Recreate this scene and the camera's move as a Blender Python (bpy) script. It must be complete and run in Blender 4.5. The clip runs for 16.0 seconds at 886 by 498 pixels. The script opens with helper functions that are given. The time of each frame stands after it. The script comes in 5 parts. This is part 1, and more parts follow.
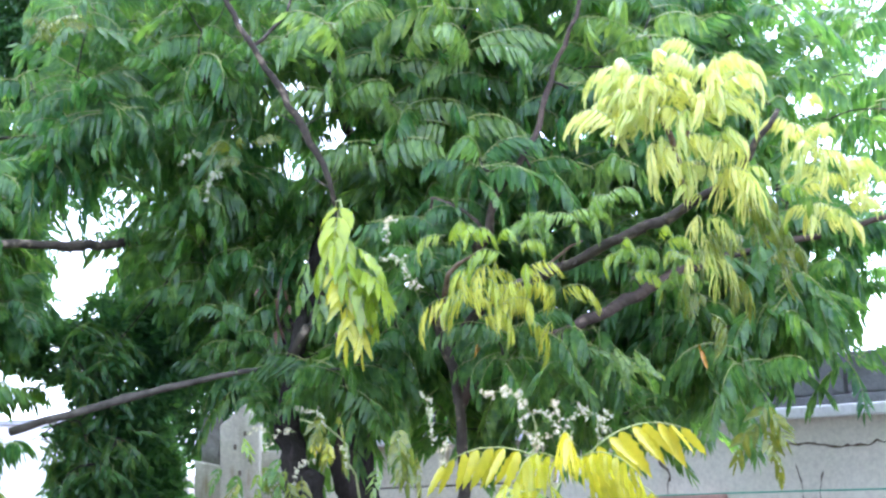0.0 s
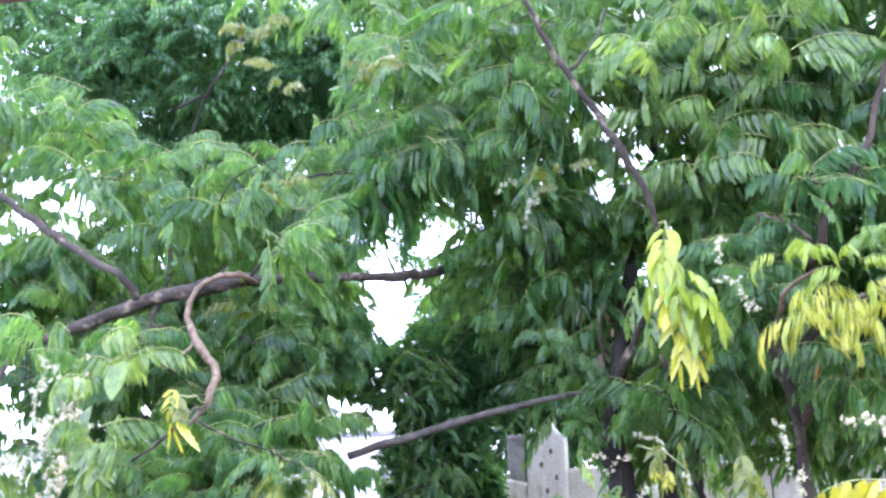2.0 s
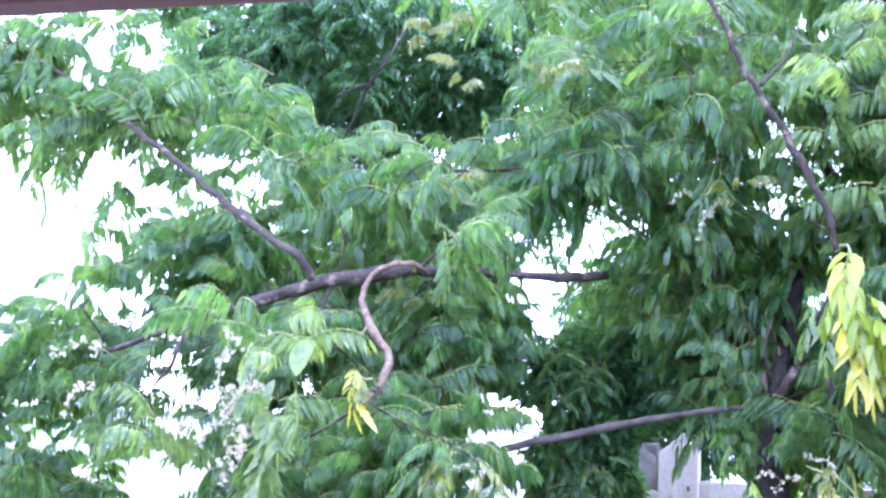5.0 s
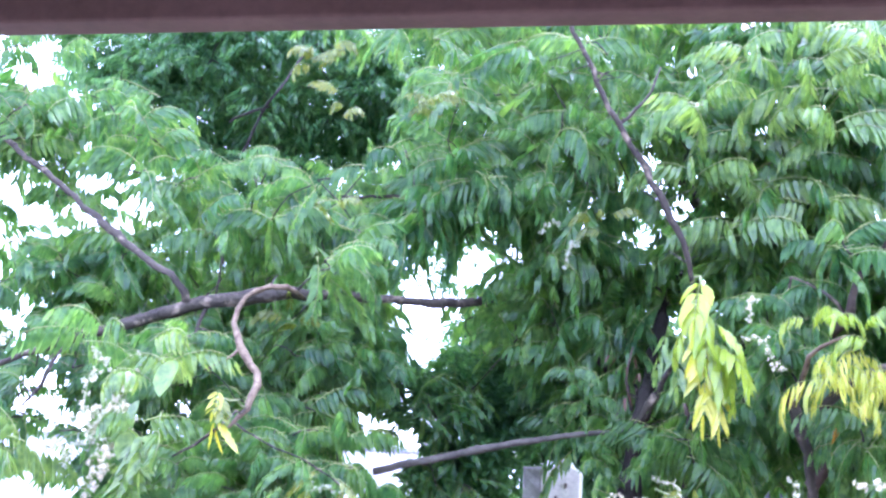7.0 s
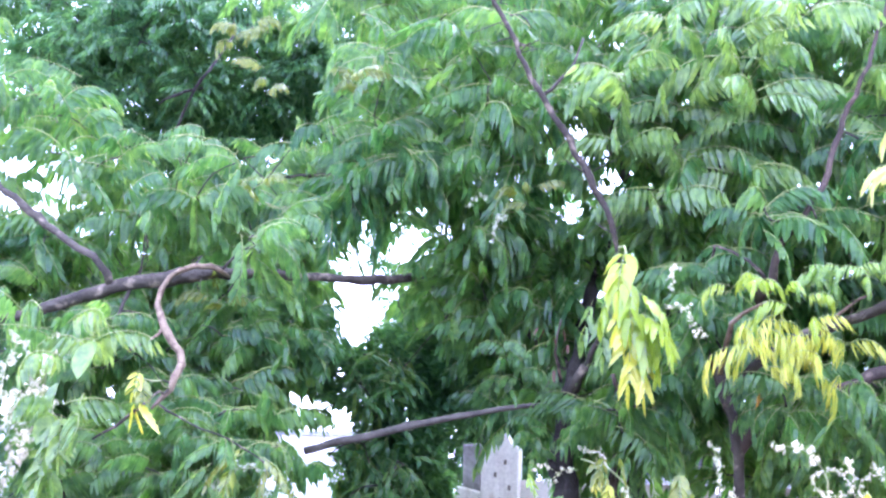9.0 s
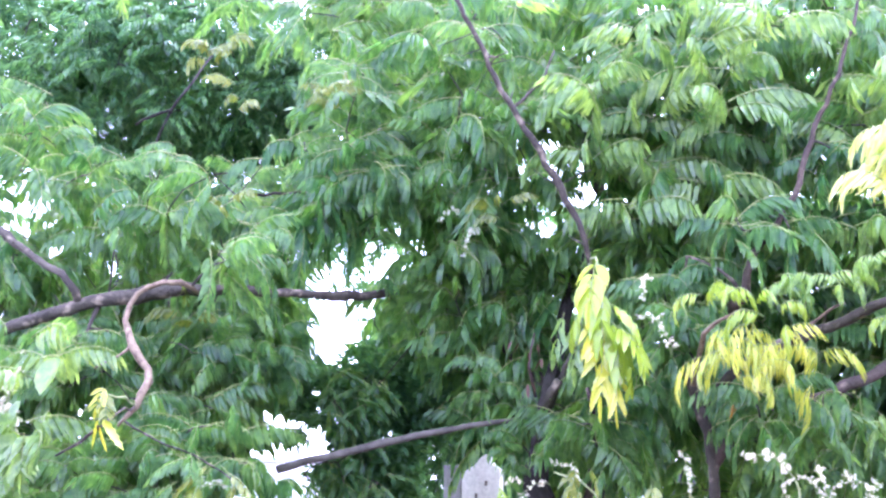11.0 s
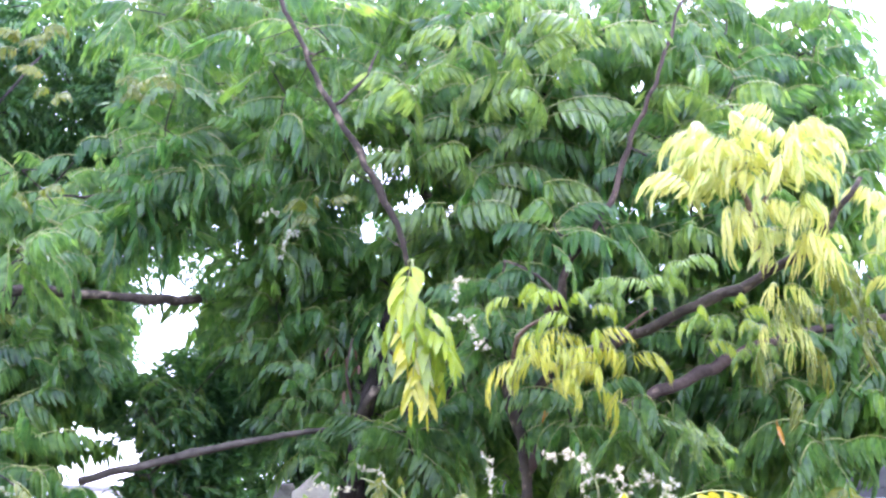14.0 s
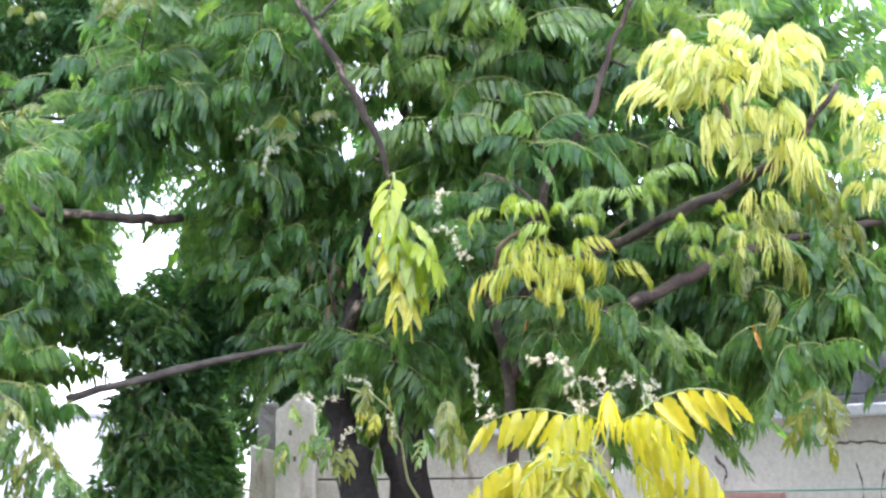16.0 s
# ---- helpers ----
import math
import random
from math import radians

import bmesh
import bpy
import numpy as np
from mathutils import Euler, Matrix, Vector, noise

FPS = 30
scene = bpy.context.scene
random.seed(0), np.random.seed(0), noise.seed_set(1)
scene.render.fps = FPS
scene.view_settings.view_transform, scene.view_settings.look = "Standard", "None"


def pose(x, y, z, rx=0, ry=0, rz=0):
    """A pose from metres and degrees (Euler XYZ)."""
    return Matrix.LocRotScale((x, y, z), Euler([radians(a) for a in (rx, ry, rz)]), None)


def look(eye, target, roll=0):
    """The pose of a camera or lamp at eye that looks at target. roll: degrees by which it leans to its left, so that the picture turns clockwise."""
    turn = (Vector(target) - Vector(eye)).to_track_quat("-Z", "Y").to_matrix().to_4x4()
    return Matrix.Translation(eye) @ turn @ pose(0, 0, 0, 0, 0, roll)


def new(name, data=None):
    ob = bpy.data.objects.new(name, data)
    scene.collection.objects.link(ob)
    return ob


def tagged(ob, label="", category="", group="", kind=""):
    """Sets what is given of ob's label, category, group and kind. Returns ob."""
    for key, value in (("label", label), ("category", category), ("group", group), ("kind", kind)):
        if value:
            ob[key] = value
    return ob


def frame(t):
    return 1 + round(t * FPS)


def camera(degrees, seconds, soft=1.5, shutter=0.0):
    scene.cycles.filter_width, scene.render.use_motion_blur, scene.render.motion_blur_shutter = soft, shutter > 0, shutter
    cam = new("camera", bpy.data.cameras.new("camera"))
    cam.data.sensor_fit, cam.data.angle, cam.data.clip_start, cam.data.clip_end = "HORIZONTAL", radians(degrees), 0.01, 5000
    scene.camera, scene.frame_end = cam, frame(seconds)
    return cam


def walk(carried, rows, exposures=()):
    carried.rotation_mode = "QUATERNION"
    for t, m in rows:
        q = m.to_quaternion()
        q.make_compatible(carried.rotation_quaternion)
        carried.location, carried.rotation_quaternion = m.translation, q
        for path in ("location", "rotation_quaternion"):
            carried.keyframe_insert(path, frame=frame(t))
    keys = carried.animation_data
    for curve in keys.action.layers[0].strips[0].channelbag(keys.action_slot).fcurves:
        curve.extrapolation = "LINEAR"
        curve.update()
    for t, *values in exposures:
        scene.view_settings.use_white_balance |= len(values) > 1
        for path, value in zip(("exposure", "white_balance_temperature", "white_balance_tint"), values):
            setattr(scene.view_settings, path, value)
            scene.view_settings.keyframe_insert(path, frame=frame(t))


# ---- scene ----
cam = camera(42.3, 16.0, soft=2.5)
PATH = [
    (0, (0.052, 0.504, 1.531), (0.046, 2.47, 1.898), -2.3),
    (0.5, (0.006, 0.5, 1.557), (-0.197, 2.452, 1.942), -2.1),
    (1, (-0.024, 0.494, 1.568), (-0.294, 2.439, 1.951), -1.4),
    (1.5, (-0.086, 0.454, 1.586), (-0.431, 2.385, 1.977), -2.6),
    (2, (-0.171, 0.47, 1.6), (-0.615, 2.379, 1.995), -2.3),
    (2.5, (-0.212, 0.44, 1.588), (-0.857, 2.295, 1.966), 0.0),
    (3, (-0.264, 0.386, 1.587), (-1.02, 2.199, 1.961), 2.0),
    (3.5, (-0.34, 0.364, 1.606), (-1.104, 2.171, 1.99), 2.8),
    (4, (-0.405, 0.35, 1.587), (-1.084, 2.189, 1.983), 2.4),
    (4.2, (-0.405, 0.34, 1.562), (-1.061, 2.187, 1.958), 3.2),
    (6.3, (-0.239, 0.323, 1.678), (-0.8, 2.208, 2.04), 2.4),
    (6.5, (-0.205, 0.282, 1.651), (-0.756, 2.165, 2.038), 3.1),
    (7, (-0.185, 0.294, 1.599), (-0.675, 2.185, 2.031), 3.4),
    (7.5, (-0.158, 0.326, 1.575), (-0.614, 2.227, 1.993), 2.6),
    (8, (-0.13, 0.341, 1.586), (-0.56, 2.252, 1.99), 2.2),
    (10.5, (-0.061, 0.377, 1.535), (-0.459, 2.287, 1.976), 1.6),
    (11, (-0.037, 0.41, 1.528), (-0.43, 2.316, 1.988), 1.2),
    (11.5, (-0.004, 0.455, 1.519), (-0.386, 2.358, 2.002), 0.5),
    (12, (0.038, 0.49, 1.497), (-0.315, 2.394, 1.999), 1.0),
    (12.5, (0.052, 0.533, 1.471), (-0.217, 2.448, 1.981), 0.8),
    (13, (0.061, 0.55, 1.474), (-0.16, 2.472, 1.98), 0.5),
    (13.5, (0.085, 0.554, 1.47), (-0.126, 2.477, 1.977), 0.4),
    (14, (0.118, 0.553, 1.454), (-0.045, 2.478, 1.972), 0.6),
    (14.5, (0.103, 0.578, 1.415), (0.071, 2.507, 1.943), 0.1),
    (15, (0.103, 0.56, 1.408), (0.043, 2.507, 1.86), 0.2),
    (15.5, (0.099, 0.545, 1.399), (-0.011, 2.503, 1.792), -0.1),
    (16, (0.1, 0.534, 1.398), (-0.023, 2.49, 1.794), -0.5),
]
walk(cam, [(t, look(eye, target, roll)) for t, eye, target, roll in PATH],
     [(0.0, 1.60, 5320, 18), (1.5, 1.88, 5450, 27), (2.5, 1.96, 5130, 37), (4.0, 2.12, 4900, 46), (7.0, 2.18, 4930, 36), (11.2, 2.32, 5180, 41), (12.0, 2.08, 5270, 37), (14.0, 1.88, 5450, 36), (15.0, 1.68, 5800, 28), (16.0, 1.68, 5900, 23)])

# ---------------------------------------------------------------- light
world = bpy.data.worlds.new("overcast_sky")
scene.world = world
world.use_nodes = True
wn, wl = world.node_tree.nodes, world.node_tree.links
wn.clear()
sky = wn.new("ShaderNodeTexSky")
sky.sky_type, sky.sun_disc = "NISHITA", False
sky.sun_elevation, sky.sun_rotation = radians(65), radians(19)
sky.air_density, sky.dust_density, sky.ozone_density = 1.0, 4.0, 1.0
bg_sky, bg_cloud, add = wn.new("ShaderNodeBackground"), wn.new("ShaderNodeBackground"), wn.new("ShaderNodeAddShader")
bg_sky.inputs["Strength"].default_value = 0.10
bg_cloud.inputs["Color"].default_value = (0.90, 0.93, 1.0, 1)
bg_cloud.inputs["Strength"].default_value = 1.62
wout = wn.new("ShaderNodeOutputWorld")
wl.new(sky.outputs[0], bg_sky.inputs["Color"])
wl.new(bg_sky.outputs[0], add.inputs[0])
wl.new(bg_cloud.outputs[0], add.inputs[1])
wl.new(add.outputs[0], wout.inputs["Surface"])

sun = new("sun", bpy.data.lights.new("sun", "SUN"))
sun.data.energy, sun.data.angle, sun.data.color = 1.2, radians(30), (1.0, 0.97, 0.90)
sun.matrix_world = look((1.4, 8.6, 11.0), (0.0, 4.5, 2.0))

# ---------------------------------------------------------------- materials
def material(name):
    m = bpy.data.materials.new(name)
    m.use_nodes = True
    nt = m.node_tree
    return m, nt, nt.nodes["Principled BSDF"]


def noise_node(nt, scale, detail=4.0, rough=0.6, coord="Object"):
    tc, n = nt.nodes.new("ShaderNodeTexCoord"), nt.nodes.new("ShaderNodeTexNoise")
    n.inputs["Scale"].default_value, n.inputs["Detail"].default_value, n.inputs["Roughness"].default_value = scale, detail, rough
    nt.links.new(tc.outputs[coord], n.inputs["Vector"])
    return n


def ramp(nt, src, stops):
    r = nt.nodes.new("ShaderNodeValToRGB")
    el = r.color_ramp.elements
    while len(el) < len(stops):
        el.new(0.5)
    for e, (p, c) in zip(el, stops):
        e.position, e.color = p, (*c, 1)
    nt.links.new(src, r.inputs["Fac"])
    return r


def mixed(nt, a, b, fac, kind="MIX"):
    mx = nt.nodes.new("ShaderNodeMix")
    mx.data_type, mx.blend_type = "RGBA", kind
    for sock, v in ((mx.inputs[0], fac), (mx.inputs[6], a), (mx.inputs[7], b)):
        if hasattr(v, "is_output"):
            nt.links.new(v, sock)
        else:
            sock.default_value = v if isinstance(v, float) else (*v, 1)
    return mx.outputs[2]


def bumped(nt, bsdf, src, strength, distance):
    b = nt.nodes.new("ShaderNodeBump")
    b.inputs["Strength"].default_value, b.inputs["Distance"].default_value = strength, distance
    nt.links.new(src, b.inputs["Height"])
    nt.links.new(b.outputs[0], bsdf.inputs["Normal"])


def leaf_material(name, dark, mid, light, see=0.35, rough=0.27, old=None, tint=(1.98, 1.74, 0.82), mottle=1.0):
    """A leaf: glossy face, light through the blade, each leaflet its own tone."""
    m, nt, bsdf = material(name)
    geo, oi = nt.nodes.new("ShaderNodeNewGeometry"), nt.nodes.new("ShaderNodeObjectInfo")
    tone = ramp(nt, geo.outputs["Random Per Island"], [(0.0, dark), (0.40, mid), (0.70, mid), (1.0, light)])
    clump = noise_node(nt, 1.7, 2.0)
    clump_tone = ramp(nt, clump.outputs["Fac"], [(0.35, dark), (0.62, light)])
    col = mixed(nt, tone.outputs[0], clump_tone.outputs[0], 0.4)
    whole = ramp(nt, oi.outputs["Random"], [(0.0, (0.82, 0.9, 0.8)), (1.0, (1.15, 1.08, 1.0))])
    col = mixed(nt, col, whole.outputs[0], 1.0, "MULTIPLY")
    patch = noise_node(nt, 24.0, 2.0)
    col = mixed(nt, col, ramp(nt, patch.outputs["Fac"], [(0.34, (0.62, 0.70, 0.78)), (0.64, (1.32, 1.24, 1.10))]).outputs[0], mottle, "MULTIPLY")
    spots = noise_node(nt, 55.0, 3.0)
    if old:
        mask = ramp(nt, spots.outputs["Fac"], [(0.56, (0, 0, 0)), (0.7, (1, 1, 1))])
        col = mixed(nt, col, old, mask.outputs[0])
    nt.links.new(col, bsdf.inputs["Base Color"])
    bsdf.inputs["Roughness"].default_value = rough
    bsdf.inputs["Specular IOR Level"].default_value = 0.70
    bumped(nt, bsdf, spots.outputs["Fac"], 0.25, 0.004)
    tr, mixs = nt.nodes.new("ShaderNodeBsdfTranslucent"), nt.nodes.new("ShaderNodeMixShader")
    through_col = mixed(nt, col, tint, 1.0, "MULTIPLY")
    nt.links.new(through_col, tr.inputs["Color"])
    mixs.inputs[0].default_value = see
    nt.links.new(bsdf.outputs[0], mixs.inputs[1])
    nt.links.new(tr.outputs[0], mixs.inputs[2])
    nt.links.new(mixs.outputs[0], nt.nodes["Material Output"].inputs["Surface"])
    return m


def solid_material(name, a, b, scale, rough=0.8, fine=None, relief=(0.4, 0.01), streak=None, coord="Object"):
    """A rough surface: two tones at a large scale, speckle at a fine one, and relief."""
    m, nt, bsdf = material(name)
    big, small = noise_node(nt, scale, 5.0, coord=coord), noise_node(nt, fine or scale * 14, 4.0, coord=coord)
    base = ramp(nt, big.outputs["Fac"], [(0.32, a), (0.68, b)]).outputs[0]
    speck = ramp(nt, small.outputs["Fac"], [(0.3, (0.78, 0.78, 0.78)), (0.65, (1.05, 1.05, 1.05))]).outputs[0]
    col = mixed(nt, base, speck, 0.75, "MULTIPLY")
    if streak:
        tc, mp, n = nt.nodes.new("ShaderNodeTexCoord"), nt.nodes.new("ShaderNodeMapping"), nt.nodes.new("ShaderNodeTexNoise")
        mp.inputs["Scale"].default_value = streak[1]
        n.inputs["Scale"].default_value, n.inputs["Detail"].default_value = 1.0, 5.0
        nt.links.new(tc.outputs[coord], mp.inputs[0])
        nt.links.new(mp.outputs[0], n.inputs["Vector"])
        mask = ramp(nt, n.outputs["Fac"], [(streak[2], (0, 0, 0)), (streak[2] + 0.12, (1, 1, 1))]).outputs[0]
        col = mixed(nt, col, streak[0], mask)
    nt.links.new(col, bsdf.inputs["Base Color"])
    bsdf.inputs["Roughness"].default_value = rough
    bumped(nt, bsdf, small.outputs["Fac"], *relief)
    return m


M_LEAF = leaf_material("neem_leaf_green", (0.060, 0.165, 0.080), (0.108, 0.240, 0.092), (0.195, 0.325, 0.105), see=0.66)
M_LEAF_DEEP = leaf_material("neem_leaf_deep", (0.045, 0.135, 0.075), (0.075, 0.190, 0.095), (0.130, 0.270, 0.115), see=0.55)
M_LEAF_FRESH = leaf_material("neem_leaf_fresh", (0.12, 0.25, 0.055), (0.19, 0.32, 0.07), (0.27, 0.40, 0.09), see=0.46)
M_LEAF_YOUNG = leaf_material("neem_leaf_young", (0.10, 0.20, 0.07), (0.155, 0.27, 0.085), (0.23, 0.345, 0.105), see=0.5)
M_LEAF_LIME = leaf_material("neem_leaf_lime", (0.29, 0.39, 0.035), (0.45, 0.49, 0.05), (0.60, 0.57, 0.08), see=0.40, tint=(1.5, 1.45, 0.9), mottle=0.35)
M_LEAF_SPRAY = leaf_material("neem_leaf_lime_green", (0.19, 0.34, 0.02), (0.29, 0.40, 0.03), (0.40, 0.46, 0.045), see=0.40, tint=(1.5, 1.45, 0.9), mottle=0.35)
M_LEAF_PALE = leaf_material("neem_leaf_pale_yellow", (0.40, 0.46, 0.10), (0.52, 0.55, 0.15), (0.64, 0.65, 0.26), see=0.42, tint=(1.4, 1.4, 0.9), mottle=0.35)
M_LEAF_GOLD = leaf_material("neem_leaf_gold", (0.40, 0.41, 0.025), (0.56, 0.54, 0.04), (0.69, 0.65, 0.08), see=0.35, tint=(1.4, 1.4, 0.9), mottle=0.35)
M_LEAF_ORANGE = leaf_material("neem_leaf_dying", (0.30, 0.13, 0.02), (0.42, 0.21, 0.025), (0.50, 0.30, 0.04), see=0.25, old=(0.2, 0.08, 0.03), tint=(1.1, 1.1, 0.8))
M_LEAF_OLIVE = leaf_material("neem_leaf_olive", (0.085, 0.15, 0.03), (0.16, 0.215, 0.035), (0.28, 0.29, 0.045), see=0.45, tint=(1.5, 1.4, 0.8))
M_LEAF_BROWN = leaf_material("neem_leaf_dead", (0.045, 0.020, 0.010), (0.085, 0.034, 0.014), (0.14, 0.060, 0.022), see=0.2, rough=0.7, tint=(1.0, 1.0, 1.0))
M_LEAF_FAR = leaf_material("small_leaf_dark", (0.052, 0.150, 0.078), (0.086, 0.215, 0.100), (0.150, 0.310, 0.125), see=0.60, rough=0.5)
M_BARK = solid_material("bark_brown", (0.029, 0.024, 0.016), (0.076, 0.062, 0.042), 11.0, 0.9, 60.0, (0.9, 0.014), streak=((0.21, 0.17, 0.115), (22.0, 22.0, 22.0), 0.58))
M_BARK_RED = solid_material("bark_reddish", (0.038, 0.027, 0.019), (0.088, 0.060, 0.043), 8.0, 0.88, 70.0, (0.7, 0.01), streak=((0.16, 0.12, 0.085), (30.0, 30.0, 30.0), 0.60))
M_BARK_PALE = solid_material("bark_pale_twig", (0.11, 0.076, 0.045), (0.25, 0.185, 0.11), 26.0, 0.85, 90.0, (0.7, 0.008), streak=((0.09, 0.055, 0.035), (40.0, 40.0, 40.0), 0.53))
M_BARK_GREY = solid_material("bark_grey_brown", (0.046, 0.041, 0.031), (0.140, 0.126, 0.098), 12.0, 0.88, 80.0, (0.6, 0.008), streak=((0.26, 0.24, 0.20), (14.0, 30.0, 30.0), 0.62))
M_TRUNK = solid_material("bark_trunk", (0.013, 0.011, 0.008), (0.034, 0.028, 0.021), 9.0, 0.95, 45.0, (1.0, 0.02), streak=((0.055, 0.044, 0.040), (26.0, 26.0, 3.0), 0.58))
M_RACHIS = solid_material("leaf_stalk", (0.22, 0.30, 0.07), (0.36, 0.40, 0.11), 9.0, 0.5, 80.0, (0.1, 0.002))
M_PETAL = leaf_material("petal_white", (0.70, 0.66, 0.46), (0.82, 0.79, 0.64), (0.88, 0.86, 0.76), see=0.4, rough=0.6, tint=(1.0, 1.0, 1.0), mottle=0.35)
M_STALK = solid_material("flower_stalk", (0.24, 0.30, 0.10), (0.38, 0.42, 0.18), 30.0, 0.6, 150.0, (0.2, 0.002))
M_WALL = solid_material("wall_limewash", (0.70, 0.67, 0.58), (0.80, 0.77, 0.68), 2.2, 0.9, 50.0, (0.35, 0.006), streak=((0.58, 0.54, 0.47), (3.0, 3.0, 14.0), 0.66))
M_PANEL = solid_material("wall_panel_paint", (0.55, 0.51, 0.40), (0.70, 0.66, 0.54), 5.0, 0.9, 60.0, (0.6, 0.008), streak=((0.36, 0.28, 0.17), (11.0, 11.0, 2.5), 0.60))
M_CEMENT = solid_material("cement_block", (0.105, 0.108, 0.112), (0.200, 0.202, 0.205), 5.0, 0.95, 70.0, (0.8, 0.012), streak=((0.10, 0.10, 0.11), (6.0, 6.0, 4.0), 0.60))
M_STUB = solid_material("weathered_concrete", (0.20, 0.19, 0.17), (0.38, 0.36, 0.32), 6.0, 0.95, 60.0, (0.8, 0.012), streak=((0.16, 0.15, 0.13), (7.0, 7.0, 2.0), 0.60))
M_COPING = solid_material("coping_whitewashed", (0.70, 0.71, 0.72), (0.82, 0.83, 0.84), 4.0, 0.85, 40.0, (0.3, 0.005))
M_CRACK = solid_material("crack_dirt", (0.10, 0.08, 0.06), (0.20, 0.16, 0.12), 20.0, 0.95)
M_BEAM = solid_material("beam_brown_paint", (0.20, 0.125, 0.100), (0.26, 0.165, 0.135), 3.0, 0.6, 40.0, (0.25, 0.004), streak=((0.15, 0.075, 0.06), (1.5, 30.0, 30.0), 0.6))
# darker than the beam: shade under the roof is put into this brown
M_ROOF = solid_material("roof_board_shade_brown", (0.14, 0.085, 0.068), (0.19, 0.12, 0.10), 3.0, 0.85, 40.0)
M_HOUSE = solid_material("house_plaster", (0.34, 0.30, 0.26), (0.42, 0.38, 0.33), 1.5, 0.9, 60.0)
M_FARWALL = solid_material("far_white_wall", (0.78, 0.77, 0.75), (0.86, 0.85, 0.84), 0.7, 0.9, 12.0, streak=((0.60, 0.57, 0.53), (1.2, 1.2, 0.25), 0.66))
M_FARCAP = solid_material("far_grey_cap", (0.24, 0.25, 0.27), (0.34, 0.35, 0.37), 1.0, 0.9, 14.0)
M_GROUND = solid_material("dusty_earth", (0.085, 0.070, 0.054), (0.15, 0.122, 0.095), 0.35, 0.95, 9.0, (0.7, 0.03))
M_WIRE = solid_material("green_wire", (0.05, 0.30, 0.20), (0.08, 0.38, 0.26), 20.0, 0.5)
M_PINK = solid_material("pink_tile", (0.50, 0.27, 0.23), (0.62, 0.38, 0.33), 6.0, 0.85, 60.0)

# ---------------------------------------------------------------- mesh helpers
rng = np.random.default_rng(7)


def mesh_of(name, verts, tris, slots=None, smooth=True):
    """A triangle mesh from arrays."""
    me = bpy.data.meshes.new(name)
    v, t = np.asarray(verts, np.float32), np.asarray(tris, np.int32)
    me.vertices.add(len(v))
    me.vertices.foreach_set("co", v.ravel())
    me.loops.add(t.size)
    me.loops.foreach_set("vertex_index", t.ravel())
    me.polygons.add(len(t))
    me.polygons.foreach_set("loop_start", np.arange(0, t.size, 3, dtype=np.int32))
    me.polygons.foreach_set("loop_total", np.full(len(t), 3, np.int32))
    me.polygons.foreach_set("use_smooth", np.full(len(t), smooth, bool))
    if slots is not None:
        me.polygons.foreach_set("material_index", np.asarray(slots, np.int32))
    me.update(calc_edges=True)
    return me


def part(name, data, mat, parent, label="", kind=""):
    """Links one mesh (or bmesh) as a part under its thing."""
    if isinstance(data, bmesh.types.BMesh):
        me = bpy.data.meshes.new(name)
        data.to_mesh(me)
        data.free()
        data = me
    if mat and not data.materials:
        for m in mat if isinstance(mat, tuple) else (mat,):
            data.materials.append(m)
    ob = new(name, data)
    ob.parent = parent
    if parent is not None:
        ob.matrix_parent_inverse = parent.matrix_basis.inverted()
    return tagged(ob, label=label, kind=kind)


def thing(name, at, label, category, group="", kind=""):
    ob = new(name)
    ob.empty_display_size = 0.2
    ob.matrix_basis = pose(*at)
    return tagged(ob, label, category, group, kind)


def smooth_line(points, step=0.05):
    """Points along a smooth line through the given ones (Catmull-Rom), with their place along it from 0 to 1."""
    p = np.array(points, float)
    p = np.vstack([2 * p[0] - p[1], p, 2 * p[-1] - p[-2]])
    out, at = [], []
    n = len(p) - 3
    for i in range(n):
        a, b, c, d = p[i:i + 4]
        k = max(2, int(np.linalg.norm(c - b) / step))
        for j in range(k + (i == n - 1)):
            t = j / k
            out.append(0.5 * (2 * b + (c - a) * t + (2 * a - 5 * b + 4 * c - d) * t * t + (3 * b - a - 3 * c + d) * t ** 3))
            at.append((i + t) / n)
    return np.array(out), np.array(at)


